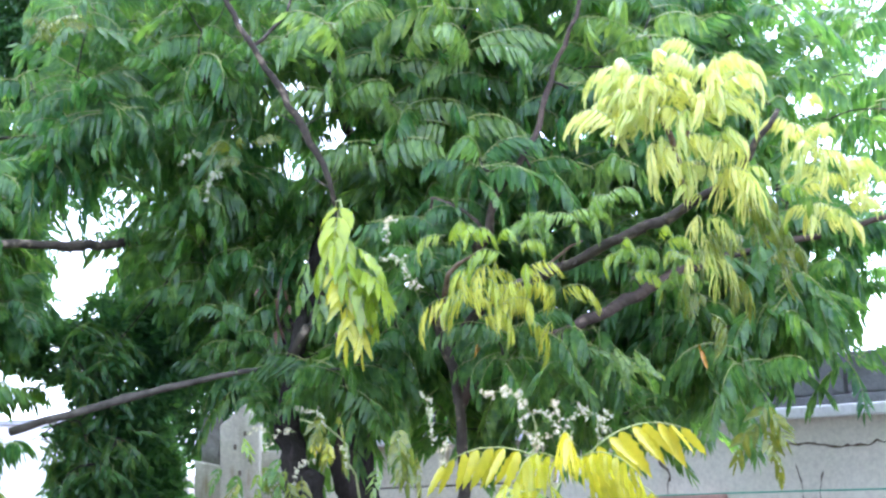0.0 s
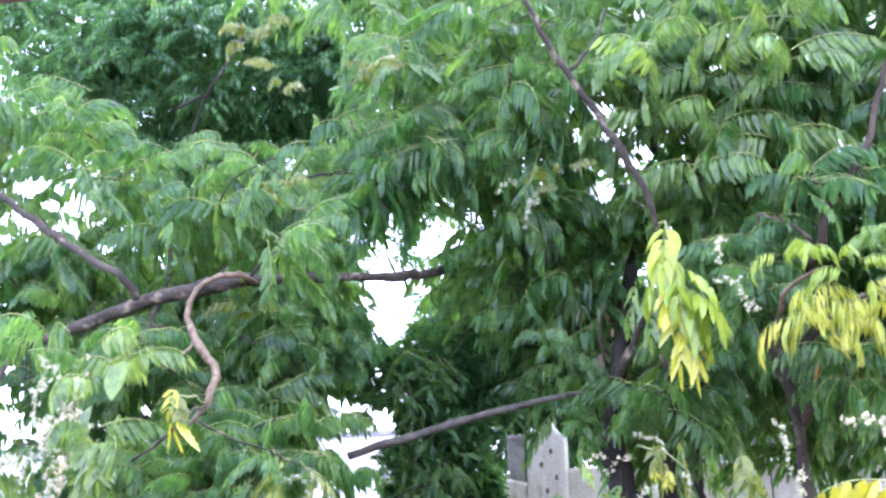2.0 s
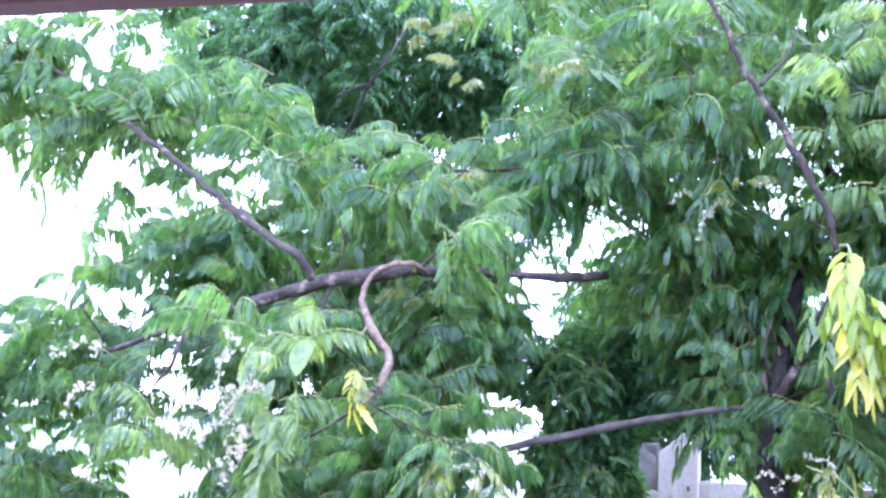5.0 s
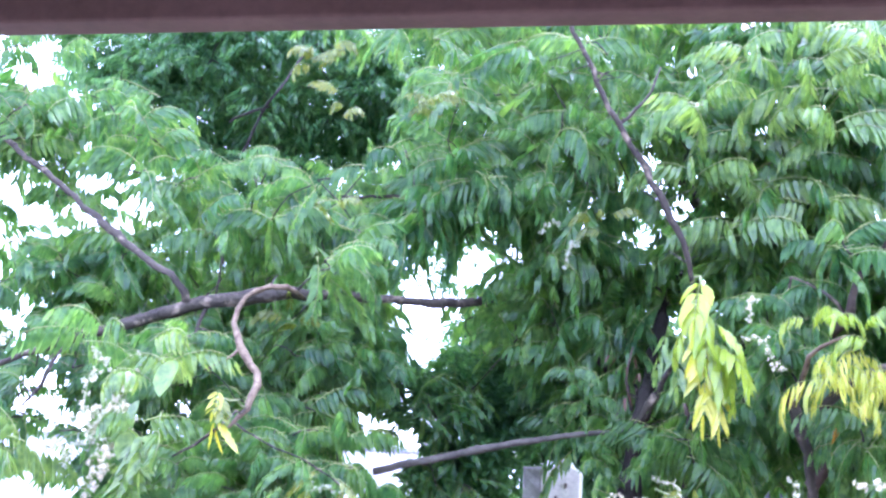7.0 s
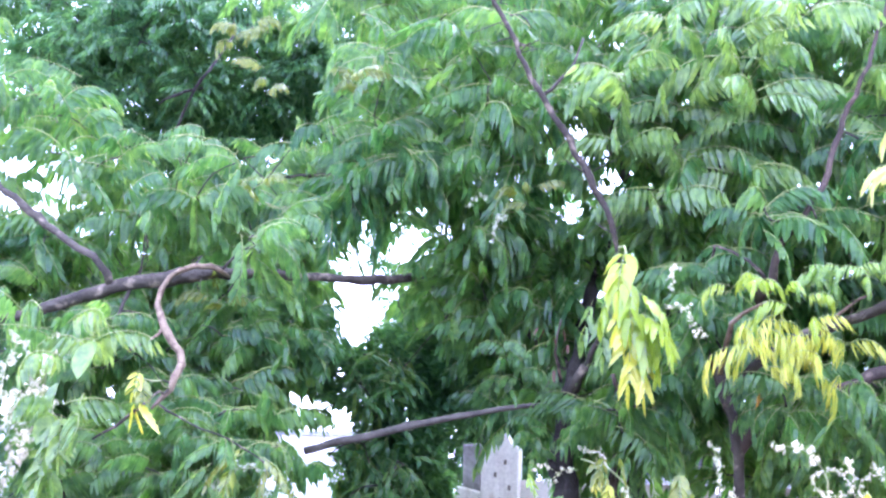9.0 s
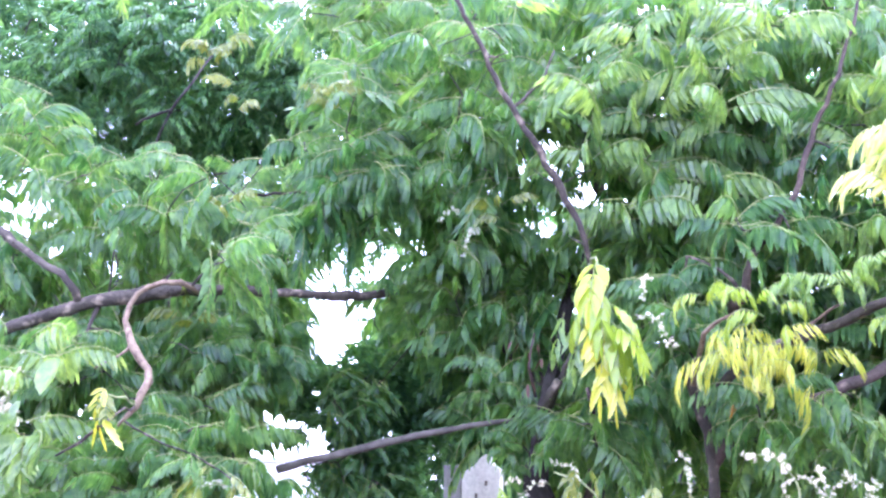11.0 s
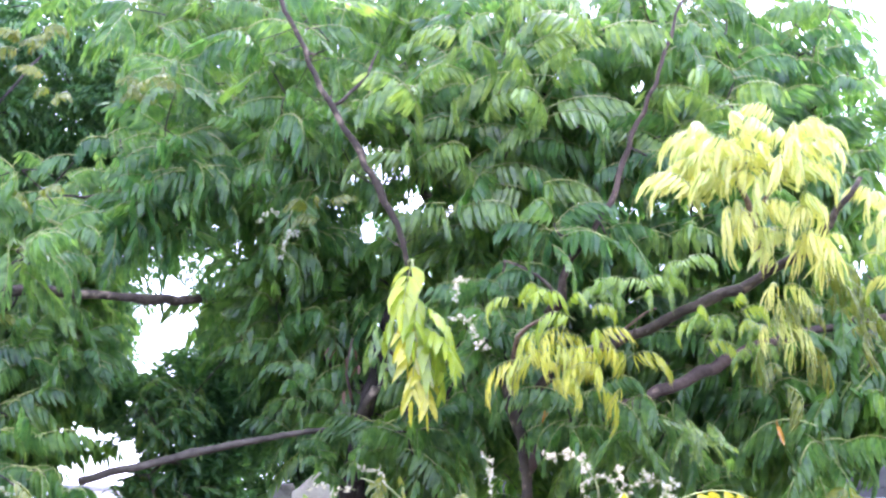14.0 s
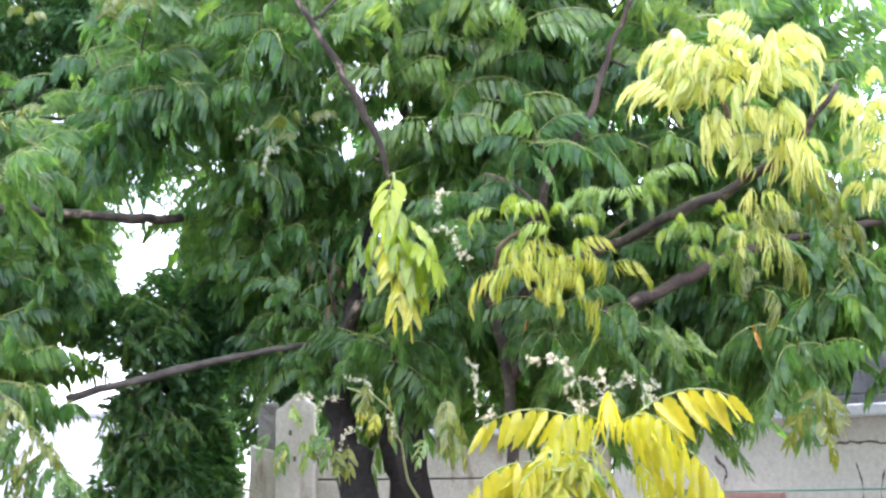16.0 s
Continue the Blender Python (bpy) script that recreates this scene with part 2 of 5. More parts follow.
def tube(points, radii, sides=9, rough=0.07, step=0.05, wobble=0.0, knots=0):
    """A tapered limb through the points: rings of uneven radius, knots and closed ends."""
    c, at = smooth_line(points, step)
    if wobble:
        c[1:-1] += rng.normal(0, wobble, (len(c) - 2, 3))
    r = np.interp(at, np.linspace(0, 1, len(radii)), radii)
    for _ in range(knots):
        k = rng.uniform(0.08, 0.92)
        r = r * (1 + rng.uniform(0.12, 0.3) * np.exp(-((at - k) / 0.018) ** 2))
    tang = np.gradient(c, axis=0)
    tang /= np.linalg.norm(tang, axis=1)[:, None] + 1e-9
    up = np.array([0.31, 0.87, 0.38])
    side = np.cross(tang, up)
    side /= np.linalg.norm(side, axis=1)[:, None] + 1e-9
    other = np.cross(tang, side)
    ang = np.linspace(0, 2 * np.pi, sides, endpoint=False)
    ripple = 1 + rng.normal(0, rough, (len(c), sides))
    ring = c[:, None] + r[:, None, None] * ripple[..., None] * (np.cos(ang)[None, :, None] * side[:, None] + np.sin(ang)[None, :, None] * other[:, None])
    v = np.vstack([ring.reshape(-1, 3), c[0], c[-1]])
    n, f = len(c), []
    i, j = np.meshgrid(np.arange(n - 1), np.arange(sides), indexing="ij")
    a, b = i * sides + j, i * sides + (j + 1) % sides
    f = np.concatenate([np.stack([a, b, b + sides], -1).reshape(-1, 3), np.stack([a, b + sides, a + sides], -1).reshape(-1, 3)])
    e = np.arange(sides)
    f = np.concatenate([f, np.stack([np.full(sides, n * sides), (e + 1) % sides, e], -1),
                        np.stack([np.full(sides, n * sides + 1), (n - 1) * sides + e, (n - 1) * sides + (e + 1) % sides], -1)])
    return v, f


def box_bm(size, at=(0, 0, 0), bevel=0.0, turn=0.0, segments=2):
    bm = bmesh.new()
    bmesh.ops.create_cube(bm, size=1, matrix=pose(*at, 0, 0, turn) @ Matrix.Diagonal((*size, 1)))
    if bevel:
        bmesh.ops.bevel(bm, geom=list(bm.edges), offset=bevel, segments=segments, affect="EDGES", profile=0.6)
    return bm


# ---------------------------------------------------------------- leaves
PLAIN = ((0.30, 1.0), (0.68, 0.74))
FULL = ((0.16, 0.72), (0.42, 1.0), (0.72, 0.74))
TOOTHED = ((0.10, 0.62), (0.23, 1.02), (0.29, 0.78), (0.42, 1.10), (0.49, 0.78), (0.61, 0.96), (0.67, 0.64), (0.79, 0.70), (0.85, 0.40))


def leaflet(base, way, wide, length, half, bend, fold, rows=FULL):
    """One leaflet: a folded, sickle-shaped blade with a pointed tip, its half width given row by row."""
    way = way / np.linalg.norm(way)
    wide = wide - way * np.dot(wide, way)
    wide /= np.linalg.norm(wide)
    face = np.cross(way, wide)
    v = [base]
    for u, w in rows:
        c = base + way * length * u + bend * (u * u) * length
        lift = face * fold * half * w
        v += [c - wide * half * w + lift, c, c + wide * half * w + lift]
    v.append(base + way * length + bend * length * 1.05)
    f = [(0, 2, 1), (0, 3, 2)]
    for k in range(1, 3 * len(rows) - 3, 3):
        f += [(k, k + 1, k + 4), (k, k + 4, k + 3), (k + 1, k + 2, k + 5), (k + 1, k + 5, k + 4)]
    k = 3 * len(rows)
    f += [(k - 2, k - 1, k + 1), (k - 1, k, k + 1)]
    return v, f


def leaf_template(seed, length=0.27, rise=20.0, droop=75.0, pairs=7, hang=0.9, blade=0.078, half=0.0105, twist=0.12, simple=False, curl=0.10, rows=PLAIN, sway=0.35):
    """A feather-shaped leaf: its base at the origin, going out along +x and arching down, its leaflets in rough pairs grown onto the stalk."""
    g = np.random.default_rng(seed)
    n = 16
    s = np.linspace(0, 1, n)
    a = np.radians(rise - droop * s ** 1.3)
    side_bend = g.uniform(-sway, sway) * s ** 1.5
    step = np.stack([np.cos(a) * np.cos(side_bend), np.cos(a) * np.sin(side_bend), np.sin(a)], 1) * length / (n - 1)
    line = np.vstack([np.zeros(3), np.cumsum(step[:-1], axis=0)])
    verts, tris, slots = [], [], []

    def along(data, u):
        return np.array([np.interp(u, s, data[:, k]) for k in range(3)])

    spots = [0.14 + 0.82 * (i + g.uniform(-0.12, 0.12)) / (pairs - 0.5) for i in range(pairs)]
    rings = [0.0] + spots + [1.0]
    if not simple:
        for j, u in enumerate(rings):
            w, p = 0.0019 * (1 - 0.5 * u), along(line, min(u, 1.0))
            verts += [p + np.array([0, w, -w]), p + np.array([0, -w, -w]), p + np.array([0, 0, w])]
            if j:
                for e in range(3):
                    a0, b0 = (j - 1) * 3 + e, (j - 1) * 3 + (e + 1) % 3
                    tris += [(a0, b0, b0 + 3), (a0, b0 + 3, a0 + 3)]
                    slots += [1, 1]

    def put(v, f, root=None):
        """Adds a blade; with a root its first corner is that corner of the stalk, so that leaf and stalk are one piece."""
        k = len(verts)
        if root is None:
            verts.extend(v)
            tris.extend([tuple(k + i for i in t) for t in f])
        else:
            verts.extend(v[1:])
            tris.extend([tuple(root if i == 0 else k + i - 1 for i in t) for t in f])
        slots.extend([0] * len(f))
    for i, u in enumerate(spots):
        for sgn in (-1, 1):
            p, t = along(line, u), along(step, u)
            t /= np.linalg.norm(t)
            out = np.cross(np.array([0, 0, 1.0]), t)
            out /= np.linalg.norm(out) + 1e-6
            way = sgn * out * (1.15 - 0.6 * hang + curl) + t * (0.40 + 0.30 * u) + np.array([0, 0, -hang]) + g.normal(0, twist, 3)
            size = blade * (0.66 + 0.5 * math.sin(math.pi * min(1, 0.12 + u * 0.80))) * g.uniform(0.86, 1.10)
            bend = np.array([0, 0, -0.14 * hang - 0.05]) + t * g.uniform(0.04, 0.24) - sgn * out * curl * g.uniform(0.5, 1.1)
            wide = t + g.normal(0, 0.22, 3)
            if simple:
                way /= np.linalg.norm(way)
                wide -= way * np.dot(way, wide)
                wide /= np.linalg.norm(wide)
                m = p + way * size * 0.5
                put([p, m - wide * half * 1.1, p + (way + bend) * size, m + wide * half * 1.1], [(0, 1, 2), (0, 2, 3)])
            else:
                put(*leaflet(p, way, wide, size, half * size / blade * g.uniform(0.85, 1.2), bend, g.uniform(0.1, 0.5), rows), root=3 * (i + 1) + (0 if sgn > 0 else 1))
    t = step[-1] / np.linalg.norm(step[-1])
    if not simple:
        put(*leaflet(line[-1], t + np.array([0, 0, -0.4 * hang]), np.cross(t, [0.2, 0.9, 0.3]), blade * 0.95, half, np.array([0, 0, -0.1]), 0.3, rows), root=3 * (pairs + 1) + 2)
    return np.array(verts), np.array(tris, np.int32), np.array(slots, np.int32)


ARCH = [leaf_template(10 + i, length=0.235 + 0.022 * (i % 4), rise=14 + 12 * (i % 3), droop=52 + 12 * i, pairs=9 + i % 3, hang=1.65 - 0.22 * (i % 3), blade=0.072, half=0.0088, twist=0.15, curl=0.08, sway=0.5) for i in range(6)]
HANG = [leaf_template(30 + i, length=0.24 + 0.02 * i, rise=-25 - 14 * i, droop=42, pairs=9, hang=0.75, blade=0.068, half=0.0088, twist=0.10) for i in range(3)]
FLAT = [leaf_template(50 + i, length=0.25 + 0.02 * i, rise=40 - 10 * i, droop=74, pairs=8, hang=1.35, blade=0.076, half=0.0100, twist=0.19, curl=0.14, rows=TOOTHED) for i in range(3)]
WEEP = [leaf_template(60 + i, length=0.21 + 0.02 * i, rise=58 - 10 * i, droop=135, pairs=10, hang=1.2, blade=0.078, half=0.0062, twist=0.17, curl=0.55, rows=FULL) for i in range(4)]
THIN = [leaf_template(160 + i, length=0.22 + 0.02 * i, rise=40 - 12 * i, droop=110, pairs=9, hang=1.2, blade=0.092, half=0.0048, twist=0.20, curl=0.45, rows=FULL) for i in range(4)]
BROAD = [leaf_template(65 + i, length=0.20 + 0.02 * i, rise=-20 - 14 * i, droop=55, pairs=5, hang=0.55, blade=0.085, half=0.0150, rows=TOOTHED) for i in range(3)]
blade_v, blade_f = leaflet(np.zeros(3), np.array([0.35, 0, -1.0]), np.array([0.15, 1.0, 0]), 0.125, 0.046, np.array([0.1, 0, -0.05]), 0.30, ((0.05, 0.45), (0.18, 0.85), (0.40, 1.0), (0.64, 0.88), (0.84, 0.50)))
lance_v, lance_f = leaflet(np.zeros(3), np.array([0.45, 0, -1.0]), np.array([0.3, 1.0, 0]), 0.115, 0.015, np.array([0.16, 0.05, -0.02]), 0.5, TOOTHED)
LANCE = [(np.array(lance_v), np.array(lance_f, np.int32), np.zeros(len(lance_f), np.int32))]
SINGLE = [(np.array(blade_v), np.array(blade_f, np.int32), np.zeros(len(blade_f), np.int32))]
PENDANT = [leaf_template(80 + i, length=0.17 + 0.02 * i, rise=-72 - 5 * i, droop=12, pairs=4 + i % 2, hang=0.30 + 0.12 * i, blade=0.092, half=0.0150, twist=0.20, rows=TOOTHED) for i in range(3)]
PAIRED = [leaf_template(120 + i, length=0.17 + 0.015 * i, rise=-64 - 6 * i, droop=16, pairs=4, hang=0.55 + 0.1 * i, blade=0.108, half=0.0190, twist=0.24, curl=0.50, rows=FULL) for i in range(3)]
FAR = [leaf_template(70 + i, length=0.25, rise=25 - 20 * i, droop=60, pairs=7, hang=0.7, blade=0.06, half=0.0085, simple=True) for i in range(3)]


def spread(templates, places):
    """Joins leaves: places are rows of template number, base, azimuth, tip-up, roll and size."""
    vs, fs, ms, k = [], [], [], 0
    for ti, (tv, tf, tm) in enumerate(templates):
        rows = [p for p in places if p[0] == ti]
        if not rows:
            continue
        m = np.array([np.array(pose(*p[1], p[4], -p[3], p[2])) for p in rows])
        s = np.array([p[5] for p in rows])
        v = np.einsum("nij,vj->nvi", m[:, :3, :3] * s[:, None, None], tv) + m[:, None, :3, 3]
        f = tf[None] + (np.arange(len(rows)) * len(tv))[:, None, None] + k
        vs.append(v.reshape(-1, 3))
        fs.append(f.reshape(-1, 3))
        ms.append(np.tile(tm, len(rows)))
        k += v.shape[0] * v.shape[1]
    return np.concatenate(vs), np.concatenate(fs), np.concatenate(ms)


# openings through the crowns, cut as cones from the camera's mean position: x and z at y = 5, half width, half height
VIEW_EYE = np.array([0.0, 0.42, 1.54])
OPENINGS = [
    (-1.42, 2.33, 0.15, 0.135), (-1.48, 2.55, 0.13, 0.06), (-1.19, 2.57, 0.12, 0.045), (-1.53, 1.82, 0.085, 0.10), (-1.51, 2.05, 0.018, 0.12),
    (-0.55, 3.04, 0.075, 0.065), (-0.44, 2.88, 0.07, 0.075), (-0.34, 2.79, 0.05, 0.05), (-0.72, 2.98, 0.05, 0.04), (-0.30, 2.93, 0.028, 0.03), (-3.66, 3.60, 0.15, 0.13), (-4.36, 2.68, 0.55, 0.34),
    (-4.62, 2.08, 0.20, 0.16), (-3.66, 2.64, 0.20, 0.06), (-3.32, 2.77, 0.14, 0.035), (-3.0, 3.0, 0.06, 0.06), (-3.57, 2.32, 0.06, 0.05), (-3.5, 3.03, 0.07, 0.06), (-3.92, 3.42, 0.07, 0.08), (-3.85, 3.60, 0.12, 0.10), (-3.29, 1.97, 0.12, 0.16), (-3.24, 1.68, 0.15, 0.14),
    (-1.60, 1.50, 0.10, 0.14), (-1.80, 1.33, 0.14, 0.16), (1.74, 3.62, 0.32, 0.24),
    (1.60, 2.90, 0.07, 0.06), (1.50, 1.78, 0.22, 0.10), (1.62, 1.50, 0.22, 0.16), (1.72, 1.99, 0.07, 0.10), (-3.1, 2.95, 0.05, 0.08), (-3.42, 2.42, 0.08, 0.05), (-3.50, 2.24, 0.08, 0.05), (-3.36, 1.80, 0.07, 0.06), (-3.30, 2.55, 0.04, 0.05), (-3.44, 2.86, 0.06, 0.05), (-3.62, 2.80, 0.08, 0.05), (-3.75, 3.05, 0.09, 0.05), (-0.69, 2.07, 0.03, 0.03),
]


# hollows in the near crown, also cones from the camera, through which the darker trees and the post behind show
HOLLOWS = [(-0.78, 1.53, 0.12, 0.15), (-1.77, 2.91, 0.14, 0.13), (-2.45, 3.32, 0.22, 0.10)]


# stretches of the limbs kept clear in the camera's view: no leaves nearer than y = 4.45
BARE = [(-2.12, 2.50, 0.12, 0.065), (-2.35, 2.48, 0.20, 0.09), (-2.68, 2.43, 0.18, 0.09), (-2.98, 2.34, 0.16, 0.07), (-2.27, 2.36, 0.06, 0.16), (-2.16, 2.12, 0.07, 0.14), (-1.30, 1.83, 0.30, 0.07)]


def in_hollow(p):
    q = VIEW_EYE + (p - VIEW_EYE) * (5.0 - VIEW_EYE[1]) / max(p[1] - VIEW_EYE[1], 0.3)
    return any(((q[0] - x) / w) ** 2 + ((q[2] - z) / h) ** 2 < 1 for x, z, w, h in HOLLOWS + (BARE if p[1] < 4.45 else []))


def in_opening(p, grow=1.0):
    q = VIEW_EYE + (p - VIEW_EYE) * (5.0 - VIEW_EYE[1]) / max(p[1] - VIEW_EYE[1], 0.3)
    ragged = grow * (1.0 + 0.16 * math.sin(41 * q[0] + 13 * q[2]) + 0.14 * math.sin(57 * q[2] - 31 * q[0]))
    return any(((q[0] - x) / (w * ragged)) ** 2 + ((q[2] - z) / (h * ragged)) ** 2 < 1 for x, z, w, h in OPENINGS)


stray = np.random.default_rng(5)


def crown(volumes, templates, per, size=(0.85, 1.15), hollow=False):
    """Leaf rosettes scattered through ellipsoids, thinned where they cross the camera-view gaps; returns the rosettes'
    centres and the leaves' places.
    """
    centres, places = [], []
    for cx, cy, cz, rx, ry, rz, count in volumes:
        made = 0
        while made < count:
            d = rng.uniform(-1, 1, 3)
            if np.dot(d, d) > 1:
                continue
            made += 1
            c = np.array([cx + rx * d[0], cy + ry * d[1], cz + rz * d[2]])
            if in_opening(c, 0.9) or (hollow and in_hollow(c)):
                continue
            centres.append(c)
            turn, lean = rng.uniform(0, 360), rng.normal(0, 12, 2)
            k = int(rng.integers(per[0], per[1] + 1))
            for j in range(k):
                az = turn + 360 * j / k * 1.618 + rng.normal(0, 14)
                if rng.random() < 0.45:
                    az = rng.choice((0.0, 180.0)) + rng.normal(0, 32)
                base = c + rng.normal(0, 0.02, 3)
                sc = rng.uniform(*size)
                out = sc * np.array([math.cos(radians(az)), math.sin(radians(az)), 0])
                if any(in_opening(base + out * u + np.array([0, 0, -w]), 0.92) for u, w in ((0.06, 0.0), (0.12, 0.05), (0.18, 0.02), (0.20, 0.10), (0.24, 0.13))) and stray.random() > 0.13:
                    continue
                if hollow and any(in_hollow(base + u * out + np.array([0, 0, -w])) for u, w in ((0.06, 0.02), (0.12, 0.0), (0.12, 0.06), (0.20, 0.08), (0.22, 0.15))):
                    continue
                places.append((int(rng.integers(len(templates))), tuple(base), az, rng.normal(0, 14) + lean[0] * 0.6, rng.normal(0, 16), sc))
    return np.array(centres), places


def small_twigs(centres, boughs, thick=1.0):
    """Thin twigs that join every rosette to the nearest bough, or to a rosette that is already joined."""
    nodes = np.concatenate([smooth_line(p, 0.08)[0] for p in boughs])
    d = np.linalg.norm(centres[:, None] - nodes[None], axis=2)
    near = np.argmin(d, axis=1)
    dist, start, first = d[np.arange(len(centres)), near], nodes[near].copy(), np.ones(len(centres), bool)
    todo = np.ones(len(centres), bool)
    vs, fs, k = [], [], 0
    for _ in range(len(centres)):
        i = int(np.argmin(np.where(todo, dist, 1e9)))
        todo[i] = False
        a, c, gap = start[i], centres[i], float(np.linalg.norm(start[i] - centres[i]))
        if gap > 0.03:
            mid = (a + c) / 2 + np.array([0, 0, 0.08 * gap]) + rng.normal(0, 0.06 * gap, 3)
            r = thick * (0.0055 if first[i] else 0.0038)
            v, f = tube([a, mid, c], [r, 0.8 * r, 0.6 * r], sides=4, rough=0.05, step=0.12)
            vs.append(v)
            fs.append(f + k)
            k += len(v)
        e = np.linalg.norm(centres - c, axis=1)
        closer = todo & (e < dist * 1.05)
        dist[closer], start[closer], first[closer] = e[closer], c, False
    return np.concatenate(vs), np.concatenate(fs)


# ---------------------------------------------------------------- ground and porch
def sheet(name, half, cuts, mat, z=0.0):
    bm = bmesh.new()
    bmesh.ops.create_grid(bm, x_segments=cuts, y_segments=cuts, size=half)
    for v in bm.verts:
        v.co.z = z + 0.04 * noise.noise(v.co * 0.21)
    me = bpy.data.meshes.new(name)
    bm.to_mesh(me)
    bm.free()
    me.materials.append(mat)
    return new(name, me)


tagged(sheet("ground", 600, 160, M_GROUND, -0.05), "bare dusty earth of the yard, reaching to the horizon", "ground", kind="structure")

house = thing("porch", (0, 0, 0), "brown-painted porch eave with a brown board roof above the yard", "porch", kind="structure")
part("beam", box_bm((9.0, 0.06, 0.055), (-0.6, 1.968, 2.386), 0.008, 3.8, 3), M_BEAM, house, "brown-painted wooden edge beam")
part("fascia", box_bm((9.0, 0.022, 0.14), (-0.6, 2.006, 2.478), 0.004, 3.8), M_ROOF, house, "brown wooden board over the beam")
part("roof_board", box_bm((9.0, 3.9, 0.04), (-0.47, 0.09, 2.566), 0.004, 3.8), M_ROOF, house, "brown wooden roof boards")
for px in (-4.9, 3.7):
    part("post", box_bm((0.10, 0.10, 2.40), (px, 2.008 + 0.0664 * px, 1.16), 0.008, 3.8), M_BEAM, house, "brown-painted square wooden post")
tagged(part("wall_house", box_bm((9.4, 0.22, 3.0), (-0.6, -1.95, 1.45), 0.01), M_HOUSE, None), "plastered house wall under the porch roof", "wall", kind="structure")

# ---------------------------------------------------------------- yard walls
wall_back = thing("wall_back", (-0.4, 6.95, 0), "white-painted panel wall with weathered joints behind the tree", "wall", kind="structure")
part("core", box_bm((1.62, 0.10, 1.60), (-0.21, 6.98, 0.79)), M_CEMENT, wall_back)
for row in range(5):
    for col in range(3):
        w = 0.540
        z0 = 0.03 + row * 0.345
        tall = 0.337 if row < 4 else 0.225
        part("panel", box_bm((w - 0.008, 0.055, tall), (-1.01 + w * (col + 0.5), 6.905, z0 + tall / 2), 0.007), M_PANEL, wall_back)
part("coping", box_bm((1.08, 0.20, 0.035), (0.06, 6.93, 1.655), 0.008), M_COPING, wall_back, "thin white coping slab")
for col in range(3):
    bm = box_bm((0.345, 0.11, 0.17 + 0.012 * col), (-0.30 + 0.355 * col, 6.95, 1.758 + 0.006 * col), 0.012)
    for v in bm.verts:
        v.co += 0.008 * noise.noise_vector(v.co * 11.0)
    part("block", bm, M_CEMENT, wall_back, "bare grey cement block")
end_post = thing("wall_post", (-1.12, 6.88, 0), "cream-painted concrete post with a slanting broken top at the wall's end", "post", kind="structure")
bm = box_bm((0.215, 0.13, 1.76), (-1.115, 6.875, 0.88), 0.012, segments=2)
bmesh.ops.subdivide_edges(bm, edges=[e for e in bm.edges if abs(e.verts[0].co.x - e.verts[1].co.x) > 0.15], cuts=5)
for v in bm.verts:
    if v.co.z > 1.6:
        v.co.z += float(np.interp(v.co.x, [-1.225, -1.17, -1.085, -1.06, -1.005], [0.02, 0.06, 0.135, 0.08, 0.05]))
        v.co += 0.008 * noise.noise_vector(v.co * 14.0)
part("shaft", bm, M_PANEL, end_post)
for k in range(5):
    part("hole", box_bm((0.016, 0.008, 0.028), (-1.17 + 0.045 * (k % 3) + 0.01 * k, 6.808, 1.45 + 0.07 * k), 0.003), M_CRACK, end_post)
stub_post = thing("wall_post", (-1.31, 6.95, 0), "grey broken concrete post on a cream-painted base beside the wall", "post", kind="structure")
bm = box_bm((0.150, 0.13, 1.60), (-1.300, 6.900, 0.78), 0.014, segments=3)
for v in bm.verts:
    if v.co.z > 1.4:
        v.co.z += 0.25 * (-1.29 - v.co.x)
        v.co += 0.012 * noise.noise_vector(v.co * 13.0)
part("base", bm, M_PANEL, stub_post, "cream-painted base")
bm = box_bm((0.105, 0.085, 0.34), (-1.290, 6.935, 1.66), 0.012, segments=3)
bmesh.ops.subdivide_edges(bm, edges=[e for e in bm.edges if abs(e.verts[0].co.z - e.verts[1].co.z) > 0.2], cuts=5)
for v in bm.verts:
    v.co += 0.022 * noise.noise_vector(v.co * 15.0)
part("shaft", bm, M_STUB, stub_post, "crumbling grey concrete")

WALL_A, WALL_B = Vector((0.60, 6.80, 0)), Vector((4.2, 3.80, 0))
run = (WALL_B - WALL_A).length
turn_wall = math.degrees(math.atan2(WALL_B.y - WALL_A.y, WALL_B.x - WALL_A.x))
M_WALLPOSE = pose(WALL_A.x, WALL_A.y, 0, 0, 0, turn_wall)


def on_wall(bm):
    bmesh.ops.transform(bm, matrix=M_WALLPOSE, verts=bm.verts)
    return bm


wall_side = thing("wall_side", tuple(WALL_A), "cracked whitewashed yard wall with a white coping and grey blocks on top", "wall", kind="structure")
bm = box_bm((run, 0.14, 1.67), (run / 2, 0.07, 0.835), 0.01)
part("plaster_coat", on_wall(bm), M_WALL, wall_side, "cracked whitewashed plaster")
part("coping", on_wall(box_bm((run, 0.24, 0.055), (run / 2, 0.06, 1.695), 0.008)), M_COPING, wall_side, "thin white coping slab")
part("mortar_bed", on_wall(box_bm((run, 0.11, 0.05), (run / 2, 0.09, 1.745), 0.012)), M_CEMENT, wall_side, "crumbled dark mortar")

part("ledge", on_wall(box_bm((0.50, 0.05, 0.035), (0.74, -0.022, 1.312), 0.006)), M_PINK, wall_side, "short pink brick ledge")


